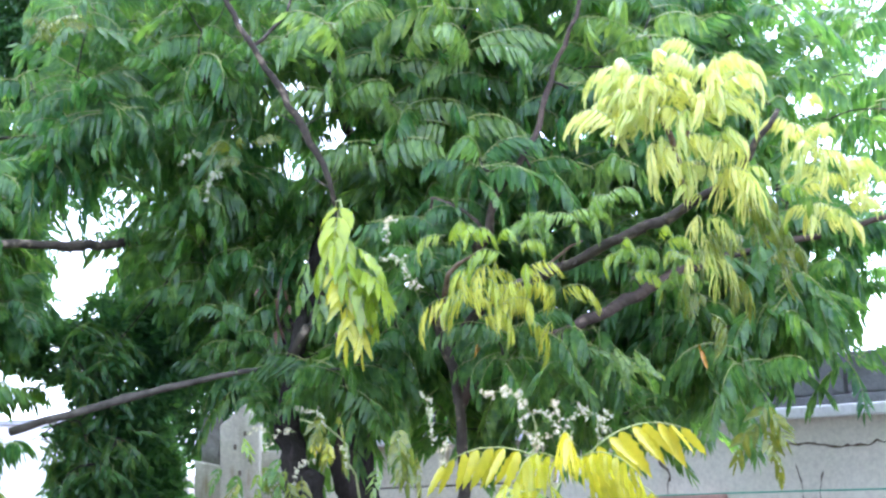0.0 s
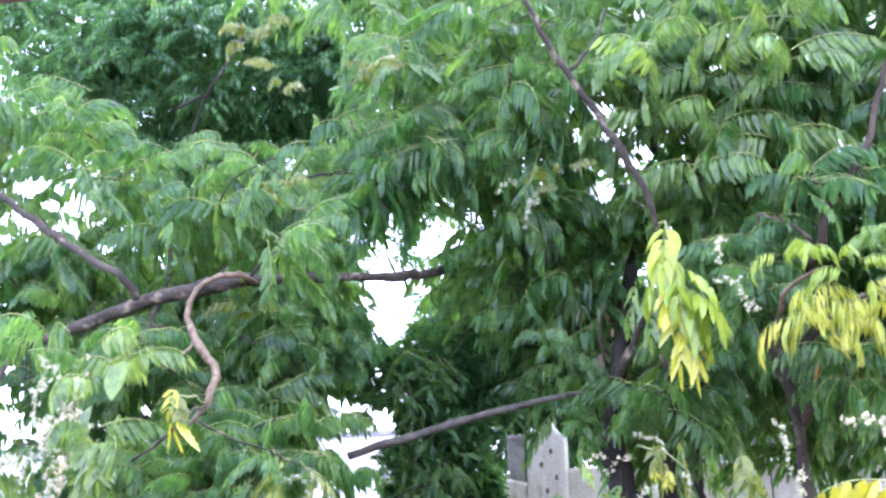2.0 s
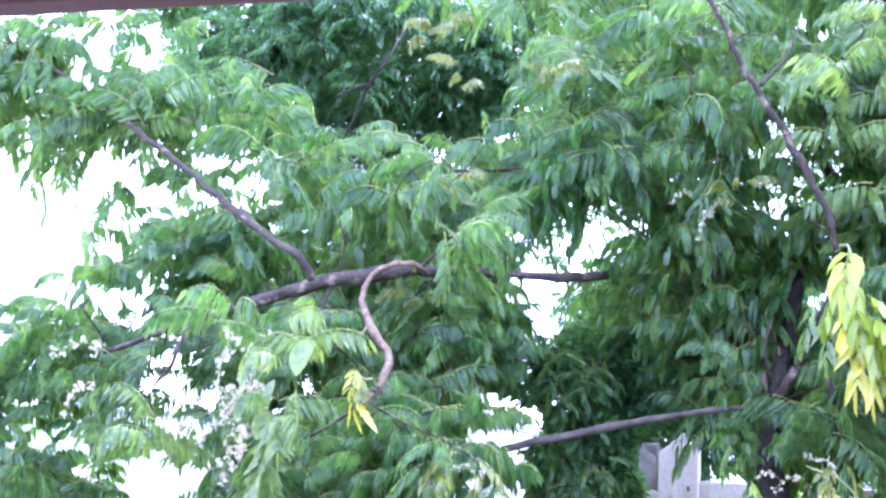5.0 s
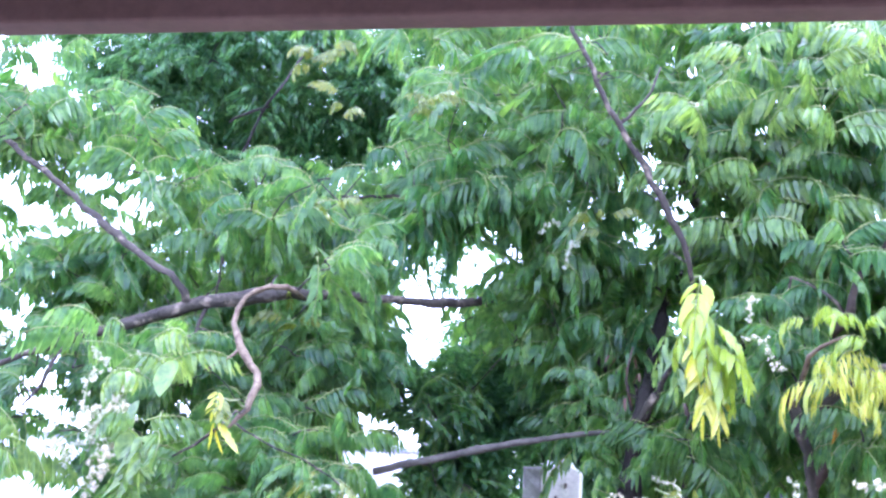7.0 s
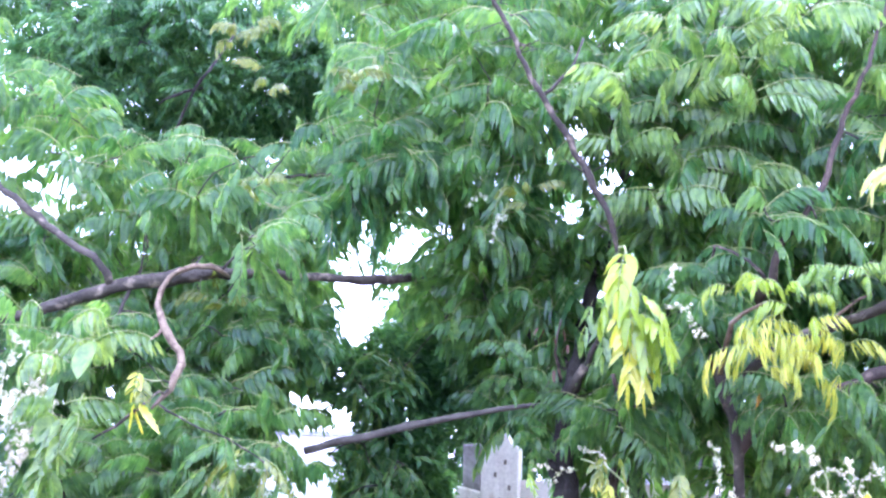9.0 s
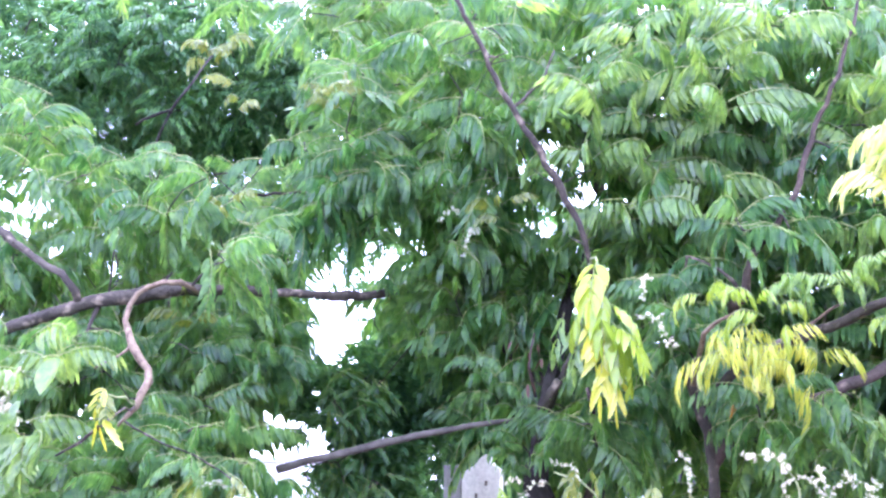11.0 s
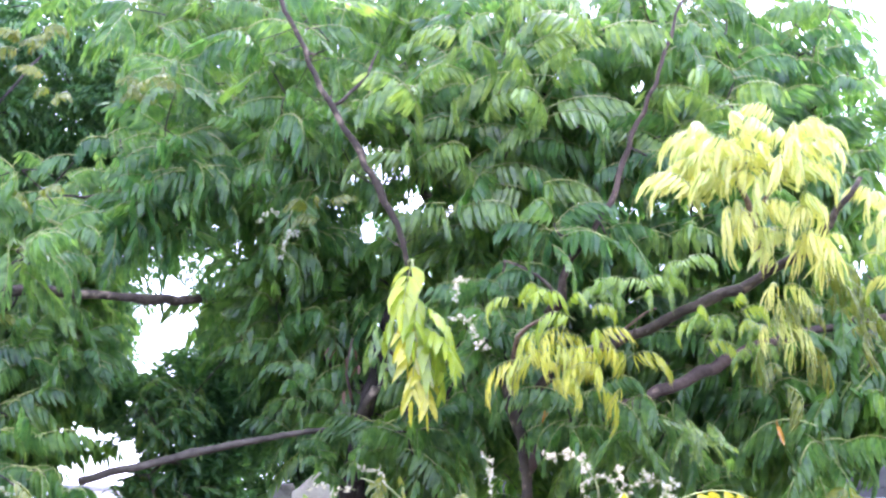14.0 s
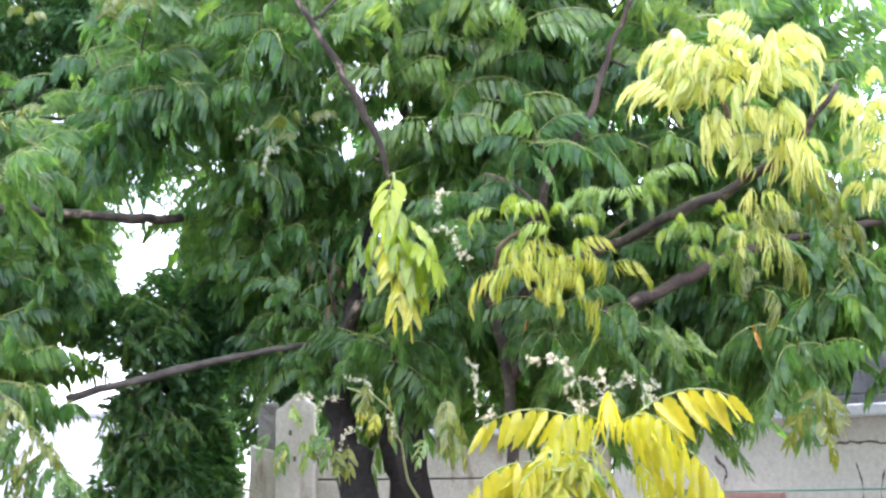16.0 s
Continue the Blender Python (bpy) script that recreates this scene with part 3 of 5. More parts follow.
def crack(points, width):
    """A jagged crack as a thin uneven strip just proud of the plaster."""
    line, _ = smooth_line([(x, 0, z) for x, z in points], 0.025)
    line[:, [0, 2]] += rng.normal(0, 0.005, (len(line), 2))
    bm = bmesh.new()
    rows = []
    for p in line:
        w = width * rng.uniform(0.3, 1.2)
        rows.append([bm.verts.new((p[0], y, p[2] + dz)) for y, dz in ((-0.003, w), (-0.003, -w), (0.002, -w), (0.002, w))])
    for a, b in zip(rows, rows[1:]):
        for k in range(4):
            bm.faces.new((a[k], a[(k + 1) % 4], b[(k + 1) % 4], b[k]))
    return on_wall(bm)


for points, width in ((((1.15, 1.545), (1.4, 1.555), (1.6, 1.535), (1.9, 1.56), (2.3, 1.55)), 0.006), (((1.36, 1.22), (1.37, 1.35), (1.35, 1.46)), 0.012),
                      (((1.46, 1.2), (1.45, 1.33), (1.47, 1.42)), 0.010), (((0.62, 1.50), (0.68, 1.42), (0.66, 1.34)), 0.012)):
    part("crack", crack(points, width), M_CRACK, wall_side, "dark jagged plaster crack")

# ---------------------------------------------------------------- far house
far = thing("far_house", (-9, 14.5, 0), "low white far house with a grey parapet cap", "house")
part("wall", box_bm((12.0, 3.0, 2.2), (-10.0, 15.6, 1.08), 0.02), M_FARWALL, far)
part("parapet_cap", box_bm((12.1, 3.1, 0.06), (-10.0, 15.6, 2.20), 0.01), M_FARCAP, far, "grey parapet cap")

# ---------------------------------------------------------------- the neem tree
neem = thing("neem_tree", (-0.42, 4.75, 0), "leafy green neem tree with yellowing sprays and white blossom", "tree")
BOUGHS = []


def limb(name, points, radii, mat, label="", sides=10, wobble=0.004, knots=2, rough=0.06):
    BOUGHS.append(points)
    return part(name, mesh_of(name, *tube(points, radii, sides, rough, 0.045, wobble, knots)), mat, neem, label)


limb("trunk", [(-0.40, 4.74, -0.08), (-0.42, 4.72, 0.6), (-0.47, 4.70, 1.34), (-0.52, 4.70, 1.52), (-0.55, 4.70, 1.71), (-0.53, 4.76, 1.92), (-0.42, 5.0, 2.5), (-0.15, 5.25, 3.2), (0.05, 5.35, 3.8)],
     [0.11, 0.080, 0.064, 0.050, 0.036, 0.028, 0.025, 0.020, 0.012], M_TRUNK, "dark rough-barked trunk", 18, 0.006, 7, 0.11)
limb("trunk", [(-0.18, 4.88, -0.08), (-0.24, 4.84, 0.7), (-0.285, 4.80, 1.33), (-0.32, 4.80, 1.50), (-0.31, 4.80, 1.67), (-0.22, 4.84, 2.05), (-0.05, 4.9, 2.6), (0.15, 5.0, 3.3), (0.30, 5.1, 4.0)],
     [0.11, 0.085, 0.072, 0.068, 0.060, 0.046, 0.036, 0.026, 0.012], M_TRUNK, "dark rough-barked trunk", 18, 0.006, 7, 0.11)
limb("stub", [(-0.55, 4.70, 1.74), (-0.53, 4.64, 1.90), (-0.455, 4.58, 2.03)], [0.016, 0.019, 0.016], M_BARK, "grey-brown cut branch stub")
limb("limb", [(-0.50, 4.72, 1.95), (-0.40, 4.55, 2.15), (-0.32, 4.34, 2.39), (-0.38, 4.25, 2.58), (-0.48, 4.20, 2.78), (-0.61, 4.15, 3.0), (-0.72, 4.10, 3.23), (-0.90, 4.05, 3.6), (-1.1, 4.0, 4.0)],
     [0.014, 0.010, 0.008, 0.0125, 0.0115, 0.010, 0.0085, 0.007, 0.005], M_BARK, "long rising dark-brown limb")
limb("limb", [(0.03, 4.36, 1.90), (0.18, 4.30, 2.05), (0.36, 4.25, 2.13), (0.53, 4.12, 2.18), (0.68, 4.0, 2.23), (0.81, 3.93, 2.28), (0.90, 3.88, 2.325), (0.97, 3.84, 2.40), (1.06, 3.80, 2.53)],
     [0.018, 0.017, 0.017, 0.017, 0.016, 0.015, 0.014, 0.012, 0.007], M_BARK, "brown limb carrying yellow sprays")
limb("limb", [(0.07, 4.38, 1.72), (0.20, 4.33, 1.85), (0.38, 4.30, 1.92), (0.51, 4.36, 1.98), (0.66, 4.42, 2.05), (0.84, 4.48, 2.15), (1.05, 4.54, 2.21), (1.19, 4.60, 2.25), (1.55, 4.70, 2.33), (1.72, 4.70, 2.37), (2.2, 4.7, 2.5)],
     [0.024, 0.022, 0.021, 0.021, 0.021, 0.018, 0.015, 0.014, 0.012, 0.011, 0.007], M_BARK_RED, "reddish-brown limb")
limb("limb", [(-0.20, 4.84, 2.08), (0.04, 4.66, 2.2), (0.15, 4.42, 2.25), (0.20, 4.30, 2.29), (0.235, 4.28, 2.41), (0.37, 4.28, 2.61), (0.43, 4.28, 2.81), (0.53, 4.28, 3.04), (0.64, 4.3, 3.36)],
     [0.024, 0.024, 0.022, 0.018, 0.0105, 0.0105, 0.010, 0.008, 0.005], M_BARK_RED, "thin upright limb")
limb("limb", [(-0.22, 4.84, 0.7), (-0.05, 4.60, 1.05), (0.07, 4.40, 1.34), (0.08, 4.38, 1.62), (0.06, 4.35, 1.82), (0.02, 4.33, 1.97), (-0.01, 4.42, 2.10), (-0.06, 4.65, 2.3), (-0.12, 4.8, 2.7)],
     [0.036, 0.027, 0.021, 0.019, 0.019, 0.019, 0.017, 0.012, 0.006], M_BARK, "grey-brown upright limb")
limb("limb", [(-0.54, 4.72, 1.905), (-0.72, 4.69, 1.885), (-0.90, 4.68, 1.855), (-1.09, 4.67, 1.815), (-1.27, 4.66, 1.77), (-1.42, 4.65, 1.735), (-1.54, 4.65, 1.70)],
     [0.009, 0.0105, 0.012, 0.0135, 0.0145, 0.015, 0.016], M_BARK_GREY, "bare leafless side limb", 10, 0.001, 1)
limb("limb", [(-0.54, 4.85, 2.05), (-0.75, 5.0, 2.25), (-1.05, 4.98, 2.43), (-1.23, 4.78, 2.40), (-1.43, 4.50, 2.35), (-1.72, 4.35, 2.35), (-1.90, 4.29, 2.33), (-2.19, 4.22, 2.27), (-2.46, 4.16, 2.17), (-2.65, 4.10, 2.10), (-2.95, 4.05, 1.98)],
     [0.026, 0.024, 0.021, 0.018, 0.016, 0.021, 0.027, 0.026, 0.022, 0.015, 0.008], M_BARK, "crooked level limb")
limb("limb", [(-2.19, 4.22, 2.27), (-2.22, 4.17, 2.36), (-2.40, 4.21, 2.46), (-2.88, 4.28, 2.80), (-3.42, 4.34, 3.16), (-3.99, 4.40, 3.50), (-4.4, 4.45, 3.8)],
     [0.016, 0.014, 0.014, 0.013, 0.011, 0.008, 0.004], M_BARK, "slender rising limb")
limb("limb", [(-1.76, 4.31, 2.325), (-1.79, 4.22, 2.350), (-1.86, 4.19, 2.340), (-1.92, 4.14, 2.29), (-1.925, 4.09, 2.19), (-1.88, 4.04, 2.10), (-1.79, 3.99, 2.0), (-1.75, 3.93, 1.94), (-1.76, 3.88, 1.87), (-1.80, 3.84, 1.80)],
     [0.008, 0.010, 0.010, 0.009, 0.010, 0.014, 0.012, 0.013, 0.011, 0.005], M_BARK_PALE, "pale looping hanging branch", 10, 0.004, 9, 0.10)
limb("twig", [(-1.88, 4.04, 2.10), (-1.90, 4.0, 2.05), (-1.96, 3.95, 2.0)], [0.006, 0.005, 0.003], M_BARK_PALE)
limb("twig", [(-1.76, 3.88, 1.87), (-1.74, 3.66, 1.80), (-1.73, 3.60, 1.77), (-1.80, 3.60, 1.73), (-1.87, 3.6, 1.69)], [0.004, 0.004, 0.006, 0.005, 0.003], M_BARK)
limb("twig", [(-2.62, 4.10, 2.11), (-2.62, 4.02, 1.98), (-2.66, 3.95, 1.85)], [0.010, 0.008, 0.005], M_BARK)
limb("twig", [(-2.12, 4.24, 2.27), (-2.13, 4.2, 2.18), (-2.14, 4.18, 2.10)], [0.009, 0.007, 0.005], M_BARK)
limb("twig", [(-0.30, 4.78, 1.55), (-0.35, 4.62, 1.60), (-0.335, 4.60, 1.72), (-0.33, 4.60, 1.86), (-0.35, 4.55, 2.0)], [0.018, 0.015, 0.014, 0.013, 0.008], M_BARK_RED)
limb("twig", [(0.19, 4.31, 2.28), (0.12, 4.30, 2.37), (0.01, 4.30, 2.42)], [0.008, 0.006, 0.003], M_BARK)
limb("twig", [(0.36, 4.26, 2.13), (0.44, 4.22, 2.20), (0.50, 4.2, 2.23)], [0.007, 0.005, 0.003], M_BARK_PALE)
limb("twig", [(-0.58, 4.2, 2.95), (-0.50, 4.25, 3.05), (-0.44, 4.3, 3.2)], [0.007, 0.006, 0.003], M_BARK)
limb("limb", [(-0.24, 4.80, 0.95), (0.0, 4.3, 1.06), (0.18, 3.75, 1.16), (0.28, 3.42, 1.32), (0.27, 3.32, 1.44)], [0.030, 0.022, 0.014, 0.006, 0.004], M_BARK, "low bough")
limb("twig", [(0.18, 3.75, 1.16), (0.22, 3.62, 1.38), (0.27, 3.57, 1.58), (0.26, 3.55, 1.645)], [0.006, 0.004, 0.003, 0.002], M_STALK)
limb("twig", [(0.27, 3.45, 1.30), (0.32, 3.5, 1.48), (0.36, 3.52, 1.60)], [0.004, 0.003, 0.002], M_STALK)
limb("twig", [(-0.10, 4.5, 1.02), (-0.22, 4.15, 1.35), (-0.30, 4.02, 1.62), (-0.42, 4.05, 1.68)], [0.006, 0.004, 0.003, 0.002], M_STALK)
limb("twig", [(0.80, 3.94, 2.28), (0.74, 3.80, 2.40), (0.70, 3.75, 2.55), (0.72, 3.74, 2.66)], [0.012, 0.010, 0.007, 0.003], M_BARK_PALE)
limb("twig", [(0.74, 3.80, 2.40), (0.82, 3.75, 2.52), (0.88, 3.74, 2.64)], [0.007, 0.006, 0.003], M_BARK_PALE)
limb("twig", [(0.02, 4.33, 1.98), (0.06, 4.12, 2.12), (0.16, 4.04, 2.18)], [0.010, 0.008, 0.004], M_BARK_PALE)
limb("limb", [(-0.30, 5.12, 2.85), (-0.55, 5.25, 3.3), (-1.0, 5.2, 3.45), (-1.5, 5.15, 3.40)], [0.026, 0.022, 0.016, 0.006], M_BARK)
limb("limb", [(0.0, 4.92, 2.8), (0.5, 5.0, 3.05), (0.9, 5.05, 3.2), (1.25, 5.1, 3.25)], [0.026, 0.022, 0.016, 0.006], M_BARK)
limb("limb", [(-0.1, 4.9, 2.5), (0.4, 5.15, 2.6), (1.0, 5.2, 2.4), (1.5, 5.1, 2.2)], [0.022, 0.018, 0.013, 0.006], M_BARK)
# the next two boughs are unseen and carry the added shading leaves
limb("limb", [(0.05, 5.35, 3.8), (-0.6, 5.3, 4.35), (-1.6, 5.25, 4.65), (-2.8, 5.2, 4.75)], [0.012, 0.018, 0.014, 0.006], M_BARK)
limb("limb", [(0.30, 5.1, 4.0), (0.7, 5.15, 4.4), (1.3, 5.2, 4.7)], [0.012, 0.012, 0.006], M_BARK)
limb("limb", [(-0.5, 4.85, 2.5), (-0.9, 5.2, 2.8), (-1.4, 5.4, 3.0), (-2.0, 5.3, 3.0)], [0.022, 0.018, 0.013, 0.006], M_BARK)

def spurs(lines, seed):
    """Short dead side twigs along some limbs: rows of the limb's points, how many, and their longest length."""
    g = np.random.default_rng(seed)
    vs, fs, k = [], [], 0
    for points, count, longest in lines:
        line, _ = smooth_line(points, 0.03)
        for _ in range(count):
            p = line[int(g.integers(len(line)))]
            d = g.normal(0, 1, 3) + np.array([0, 0, 0.3])
            d *= g.uniform(0.3, 1.0) * longest / np.linalg.norm(d)
            r = g.uniform(0.0018, 0.0036)
            v, f = tube([p, p + 0.5 * d + g.normal(0, 0.006, 3), p + d], [r, 0.8 * r, 0.5 * r], 4, 0.05, 0.06)
            vs.append(v)
            fs.append(f + k)
            k += len(v)
    return np.concatenate(vs), np.concatenate(fs)


part("fine_twig", mesh_of("fine_twig", *spurs([
    ([(-0.32, 4.34, 2.39), (-0.38, 4.25, 2.58), (-0.48, 4.20, 2.78), (-0.61, 4.15, 3.0), (-0.72, 4.10, 3.23)], 26, 0.14),
    ([(0.18, 4.30, 2.05), (0.53, 4.12, 2.18), (0.93, 3.88, 2.35)], 12, 0.10), ([(0.38, 4.30, 1.92), (0.84, 4.48, 2.15), (1.19, 4.60, 2.25)], 10, 0.10),
    ([(-1.72, 4.35, 2.35), (-2.19, 4.22, 2.27), (-2.65, 4.10, 2.10)], 12, 0.12), ([(-2.40, 4.21, 2.46), (-2.88, 4.28, 2.80), (-3.42, 4.34, 3.16)], 12, 0.14),
    ([(-0.55, 4.70, 1.71), (-0.53, 4.76, 1.92), (-0.42, 4.9, 2.3)], 16, 0.16), ([(-0.9, 4.68, 1.855), (-1.42, 4.65, 1.735)], 5, 0.05), ([(0.235, 4.28, 2.41), (0.53, 4.28, 3.04)], 8, 0.12)], 44)), M_BARK, neem, "short dead side twigs", kind="stuff")

NEEM_CROWN = [
    (-1.3, 5.7, 4.15, 1.3, 0.35, 0.25, 60),
    (-0.55, 4.78, 3.05, 1.05, 0.36, 0.6, 145), (0.3, 4.8, 3.05, 1.1, 0.36, 0.7, 190), (1.25, 4.85, 3, 0.75, 0.4, 0.7, 71), (-0.3, 4.95, 2.45, 1, 0.35, 0.4, 88), (1.05, 4.95, 2.22, 0.75, 0.3, 0.36, 113),
    (0.15, 5, 2, 0.7, 0.25, 0.36, 69), (-0.62, 5.05, 2.12, 0.26, 0.2, 0.36, 38), (-0.8, 4.95, 2.5, 0.3, 0.15, 0.2, 23), (-1.15, 5.5, 2.5, 0.4, 0.2, 0.3, 32), (-2.1, 4.55, 2.62, 0.7, 0.35, 0.4, 72),
    (-3.05, 4.65, 2.9, 0.65, 0.35, 0.45, 47), (-2.1, 5.2, 2.6, 0.5, 0.2, 0.35, 61), (-2.85, 5.2, 2.4, 0.45, 0.2, 0.3, 38), (0.4, 5.2, 3.75, 1.4, 0.4, 0.4, 50), (-1, 5.2, 3.65, 0.8, 0.4, 0.4, 36),
    # (-0.9, 3.3, 4.15) is unseen, added overhead to shade the lower leaves
    (-1.45, 4.65, 2.82, 0.36, 0.2, 0.18, 34), (0.35, 5.5, 1.82, 1.05, 0.2, 0.22, 72), (-0.55, 5.5, 1.78, 0.35, 0.15, 0.14, 17), (-0.9, 3.3, 4.15, 1.3, 0.8, 0.3, 52), (-3.75, 4.6, 3.2, 0.85, 0.3, 0.4, 71),
    # the volumes at z 4.15 to 4.75 are unseen, added to shade the crown
    (-3.05, 4.6, 2.5, 0.5, 0.3, 0.4, 32), (-2.4, 5.2, 4.75, 1.8, 1.1, 0.35, 85), (0.4, 5.2, 4.7, 1.8, 1.2, 0.4, 34), (-3.4, 4.6, 4.15, 0.9, 0.5, 0.25, 40), (-4, 4.5, 3.42, 0.42, 0.2, 0.22, 26),
    # (2.4, 4.6, 2.2) is unseen, added to block low light from the right
    (-0.2, 4.66, 1.98, 0.1, 0.05, 0.12, 7), (2.4, 4.6, 2.2, 0.6, 0.5, 0.6, 90), (1.15, 4.75, 1.95, 0.45, 0.12, 0.2, 40),
]
LOW_CROWN = [
    (-1.62, 4.05, 1.66, 0.30, 0.12, 0.16, 26), (-1.95, 4.0, 1.55, 0.35, 0.15, 0.16, 26),
    (-2.35, 4.3, 1.85, 0.7, 0.32, 0.42, 164), (-3, 4.55, 2.15, 0.65, 0.35, 0.55, 103), (-1.85, 4.62, 2.05, 0.25, 0.25, 0.3, 55), (-2.15, 5.2, 2, 0.4, 0.2, 0.32, 88), (-1.72, 4.55, 2.12, 0.28, 0.2, 0.18, 36),
    (-3.8, 4.7, 1.95, 0.55, 0.3, 0.28, 61), (-3.9, 4.6, 1.5, 0.8, 0.3, 0.2, 55),
]
NEAR_CROWN = [
    (0.30, 4.18, 1.90, 0.16, 0.05, 0.08, 8), (-0.06, 4.40, 2.36, 0.16, 0.06, 0.12, 5), (-1.85, 4.1, 1.80, 0.14, 0.08, 0.2, 6), (-1.60, 4.16, 2.43, 0.08, 0.04, 0.05, 6),
    (0.60, 4.62, 1.72, 0.25, 0.08, 0.08, 6), (0.30, 4.3, 2.45, 0.3, 0.08, 0.16, 5), (0.75, 4.35, 2.75, 0.3, 0.1, 0.2, 4), (-0.30, 4.55, 1.80, 0.16, 0.06, 0.10, 6), (0.0, 4.27, 2.16, 0.10, 0.03, 0.10, 4),
]
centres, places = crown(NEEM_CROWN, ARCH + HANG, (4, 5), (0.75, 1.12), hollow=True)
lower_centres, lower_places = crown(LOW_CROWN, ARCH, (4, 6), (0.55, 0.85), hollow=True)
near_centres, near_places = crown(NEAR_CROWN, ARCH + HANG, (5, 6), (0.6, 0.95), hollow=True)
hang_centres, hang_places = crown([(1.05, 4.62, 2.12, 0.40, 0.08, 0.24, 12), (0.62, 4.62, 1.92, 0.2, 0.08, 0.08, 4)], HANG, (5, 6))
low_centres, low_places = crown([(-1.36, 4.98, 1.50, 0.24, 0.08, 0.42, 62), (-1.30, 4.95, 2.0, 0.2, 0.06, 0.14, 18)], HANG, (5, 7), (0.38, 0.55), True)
places += lower_places + [(p[0] + len(ARCH), *p[1:]) for p in low_places] + near_places[130:] + [(p[0] + len(ARCH), *p[1:]) for p in hang_places]
part("foliage", mesh_of("foliage", *spread(ARCH + HANG, places)), (M_LEAF, M_RACHIS), neem, "glossy green feather-shaped leaves", kind="stuff")
part("fine_twig", mesh_of("fine_twig", *small_twigs(np.concatenate([centres, lower_centres, near_centres, hang_centres, low_centres]), BOUGHS)), M_BARK, neem, "thin brown twigs", kind="stuff")

# single leaves in front of the crown
LEAF_MESHES = {}
STYLES = {"arch": ARCH, "hang": HANG, "flat": FLAT, "weep": WEEP, "thin": THIN, "broad": BROAD, "single": SINGLE, "lance": LANCE, "pendant": PENDANT, "paired": PAIRED}


def leaf_mesh(style, i, mat):
    key = (style, i, mat.name)
    if key not in LEAF_MESHES:
        me = mesh_of("leaf", *STYLES[style][i])
        me.materials.append(mat)
        me.materials.append(M_RACHIS)
        LEAF_MESHES[key] = me
    return LEAF_MESHES[key]


def leaf(style, i, mat, at, az, up=0.0, roll=0.0, size=1.0, label=""):
    ob = part("leaf", leaf_mesh(style, i, mat), None, neem, label)
    ob.matrix_basis = neem.matrix_basis @ pose(*(Vector(at) - neem.matrix_basis.translation), roll, -up, az) @ Matrix.Diagonal((size, size, size, 1))
    return ob


def spray(mat, at, count, style="arch", size=(0.85, 1.1), spread_az=(0, 360), up=0.0, jitter=0.03, label=""):
    """A tuft of leaves from one twig's end."""
    n = len(STYLES[style])
    for j in range(count):
        az = spread_az[0] + (spread_az[1] - spread_az[0]) * (j + rng.uniform(0.2, 0.8)) / count
        leaf(style, int(rng.integers(n)), mat, tuple(np.array(at) + rng.normal(0, jitter, 3)), az, up + rng.normal(0, 9), rng.normal(0, 12), rng.uniform(*size), label)


for k, at, az, up, roll, size in near_places[:130]:
    leaf("arch" if k < len(ARCH) else "hang", k if k < len(ARCH) else k - len(ARCH), M_LEAF, at, az, up, roll, size)

# the hanging lime spray, the small golden ones, the big pale ones and the low golden one
for style, i, at, az, up, size in (("paired", 0, (-0.285, 4.14, 2.375), 248, 4, 0.95), ("paired", 2, (-0.29, 4.13, 2.33), 285, 2, 0.9), ("paired", 1, (-0.275, 4.12, 2.27), 280, 4, 0.9),
                                   ("pendant", 1, (-0.30, 4.12, 2.21), 290, 6, 0.85), ("pendant", 2, (-0.265, 4.10, 2.12), 255, 4, 0.95), ("pendant", 2, (-0.245, 4.12, 2.08), 300, 10, 0.9),
                                   ("broad", 1, (-0.24, 4.12, 2.17), 330, -12, 0.75), ("broad", 0, (-0.31, 4.13, 2.22), 205, -18, 0.65), ("paired", 2, (-0.225, 4.11, 2.14), 285, 6, 0.75), ("broad", 2, (-0.22, 4.11, 2.08), 345, -4, 0.6), ("broad", 0, (-0.24, 4.10, 2.22), 350, -6, 0.72), ("broad", 1, (-0.22, 4.10, 2.15), 320, 4, 0.8)):
    leaf(style, i, M_LEAF_LIME if style == "pendant" else M_LEAF_SPRAY, at, az, up, 0, size, "lime-yellow hanging leaf")
limb("twig", [(-0.325, 4.33, 2.40), (-0.29, 4.15, 2.385), (-0.27, 4.12, 2.24), (-0.25, 4.11, 2.10)], [0.004, 0.003, 0.0025, 0.002], M_STALK)
spray(M_LEAF_YOUNG, (-0.38, 4.20, 2.20), 3, "pendant", (0.6, 0.75), (190, 290), 6)
for at, n, style in (((0.07, 4.05, 2.22), 3, "weep"), ((0.13, 4.04, 2.21), 2, "weep"), ((0.09, 4.0, 2.06), 4, "thin"), ((0.16, 4.02, 2.12), 5, "thin"), ((0.22, 4.00, 2.06), 5, "thin"),
                     ((0.26, 4.03, 2.15), 4, "weep"), ((0.29, 4.02, 2.10), 4, "thin"), ((0.38, 4.03, 2.03), 4, "thin"), ((0.15, 4.0, 2.0), 4, "thin"), ((0.30, 4.0, 1.99), 3, "thin")):
    spray(M_LEAF_LIME if style == "thin" else M_LEAF_SPRAY, at, n, style, (0.48, 0.68), (160, 380), -5, 0.028, "golden-yellow drooping leaf")
for at in ((0.30, 4.14, 2.27), (0.36, 4.16, 2.28), (0.42, 4.12, 2.26), (0.48, 4.10, 2.28), (0.56, 4.06, 2.31)):
    spray(M_LEAF_FRESH, at, 3, "weep", (0.5, 0.7), (170, 370), 0)
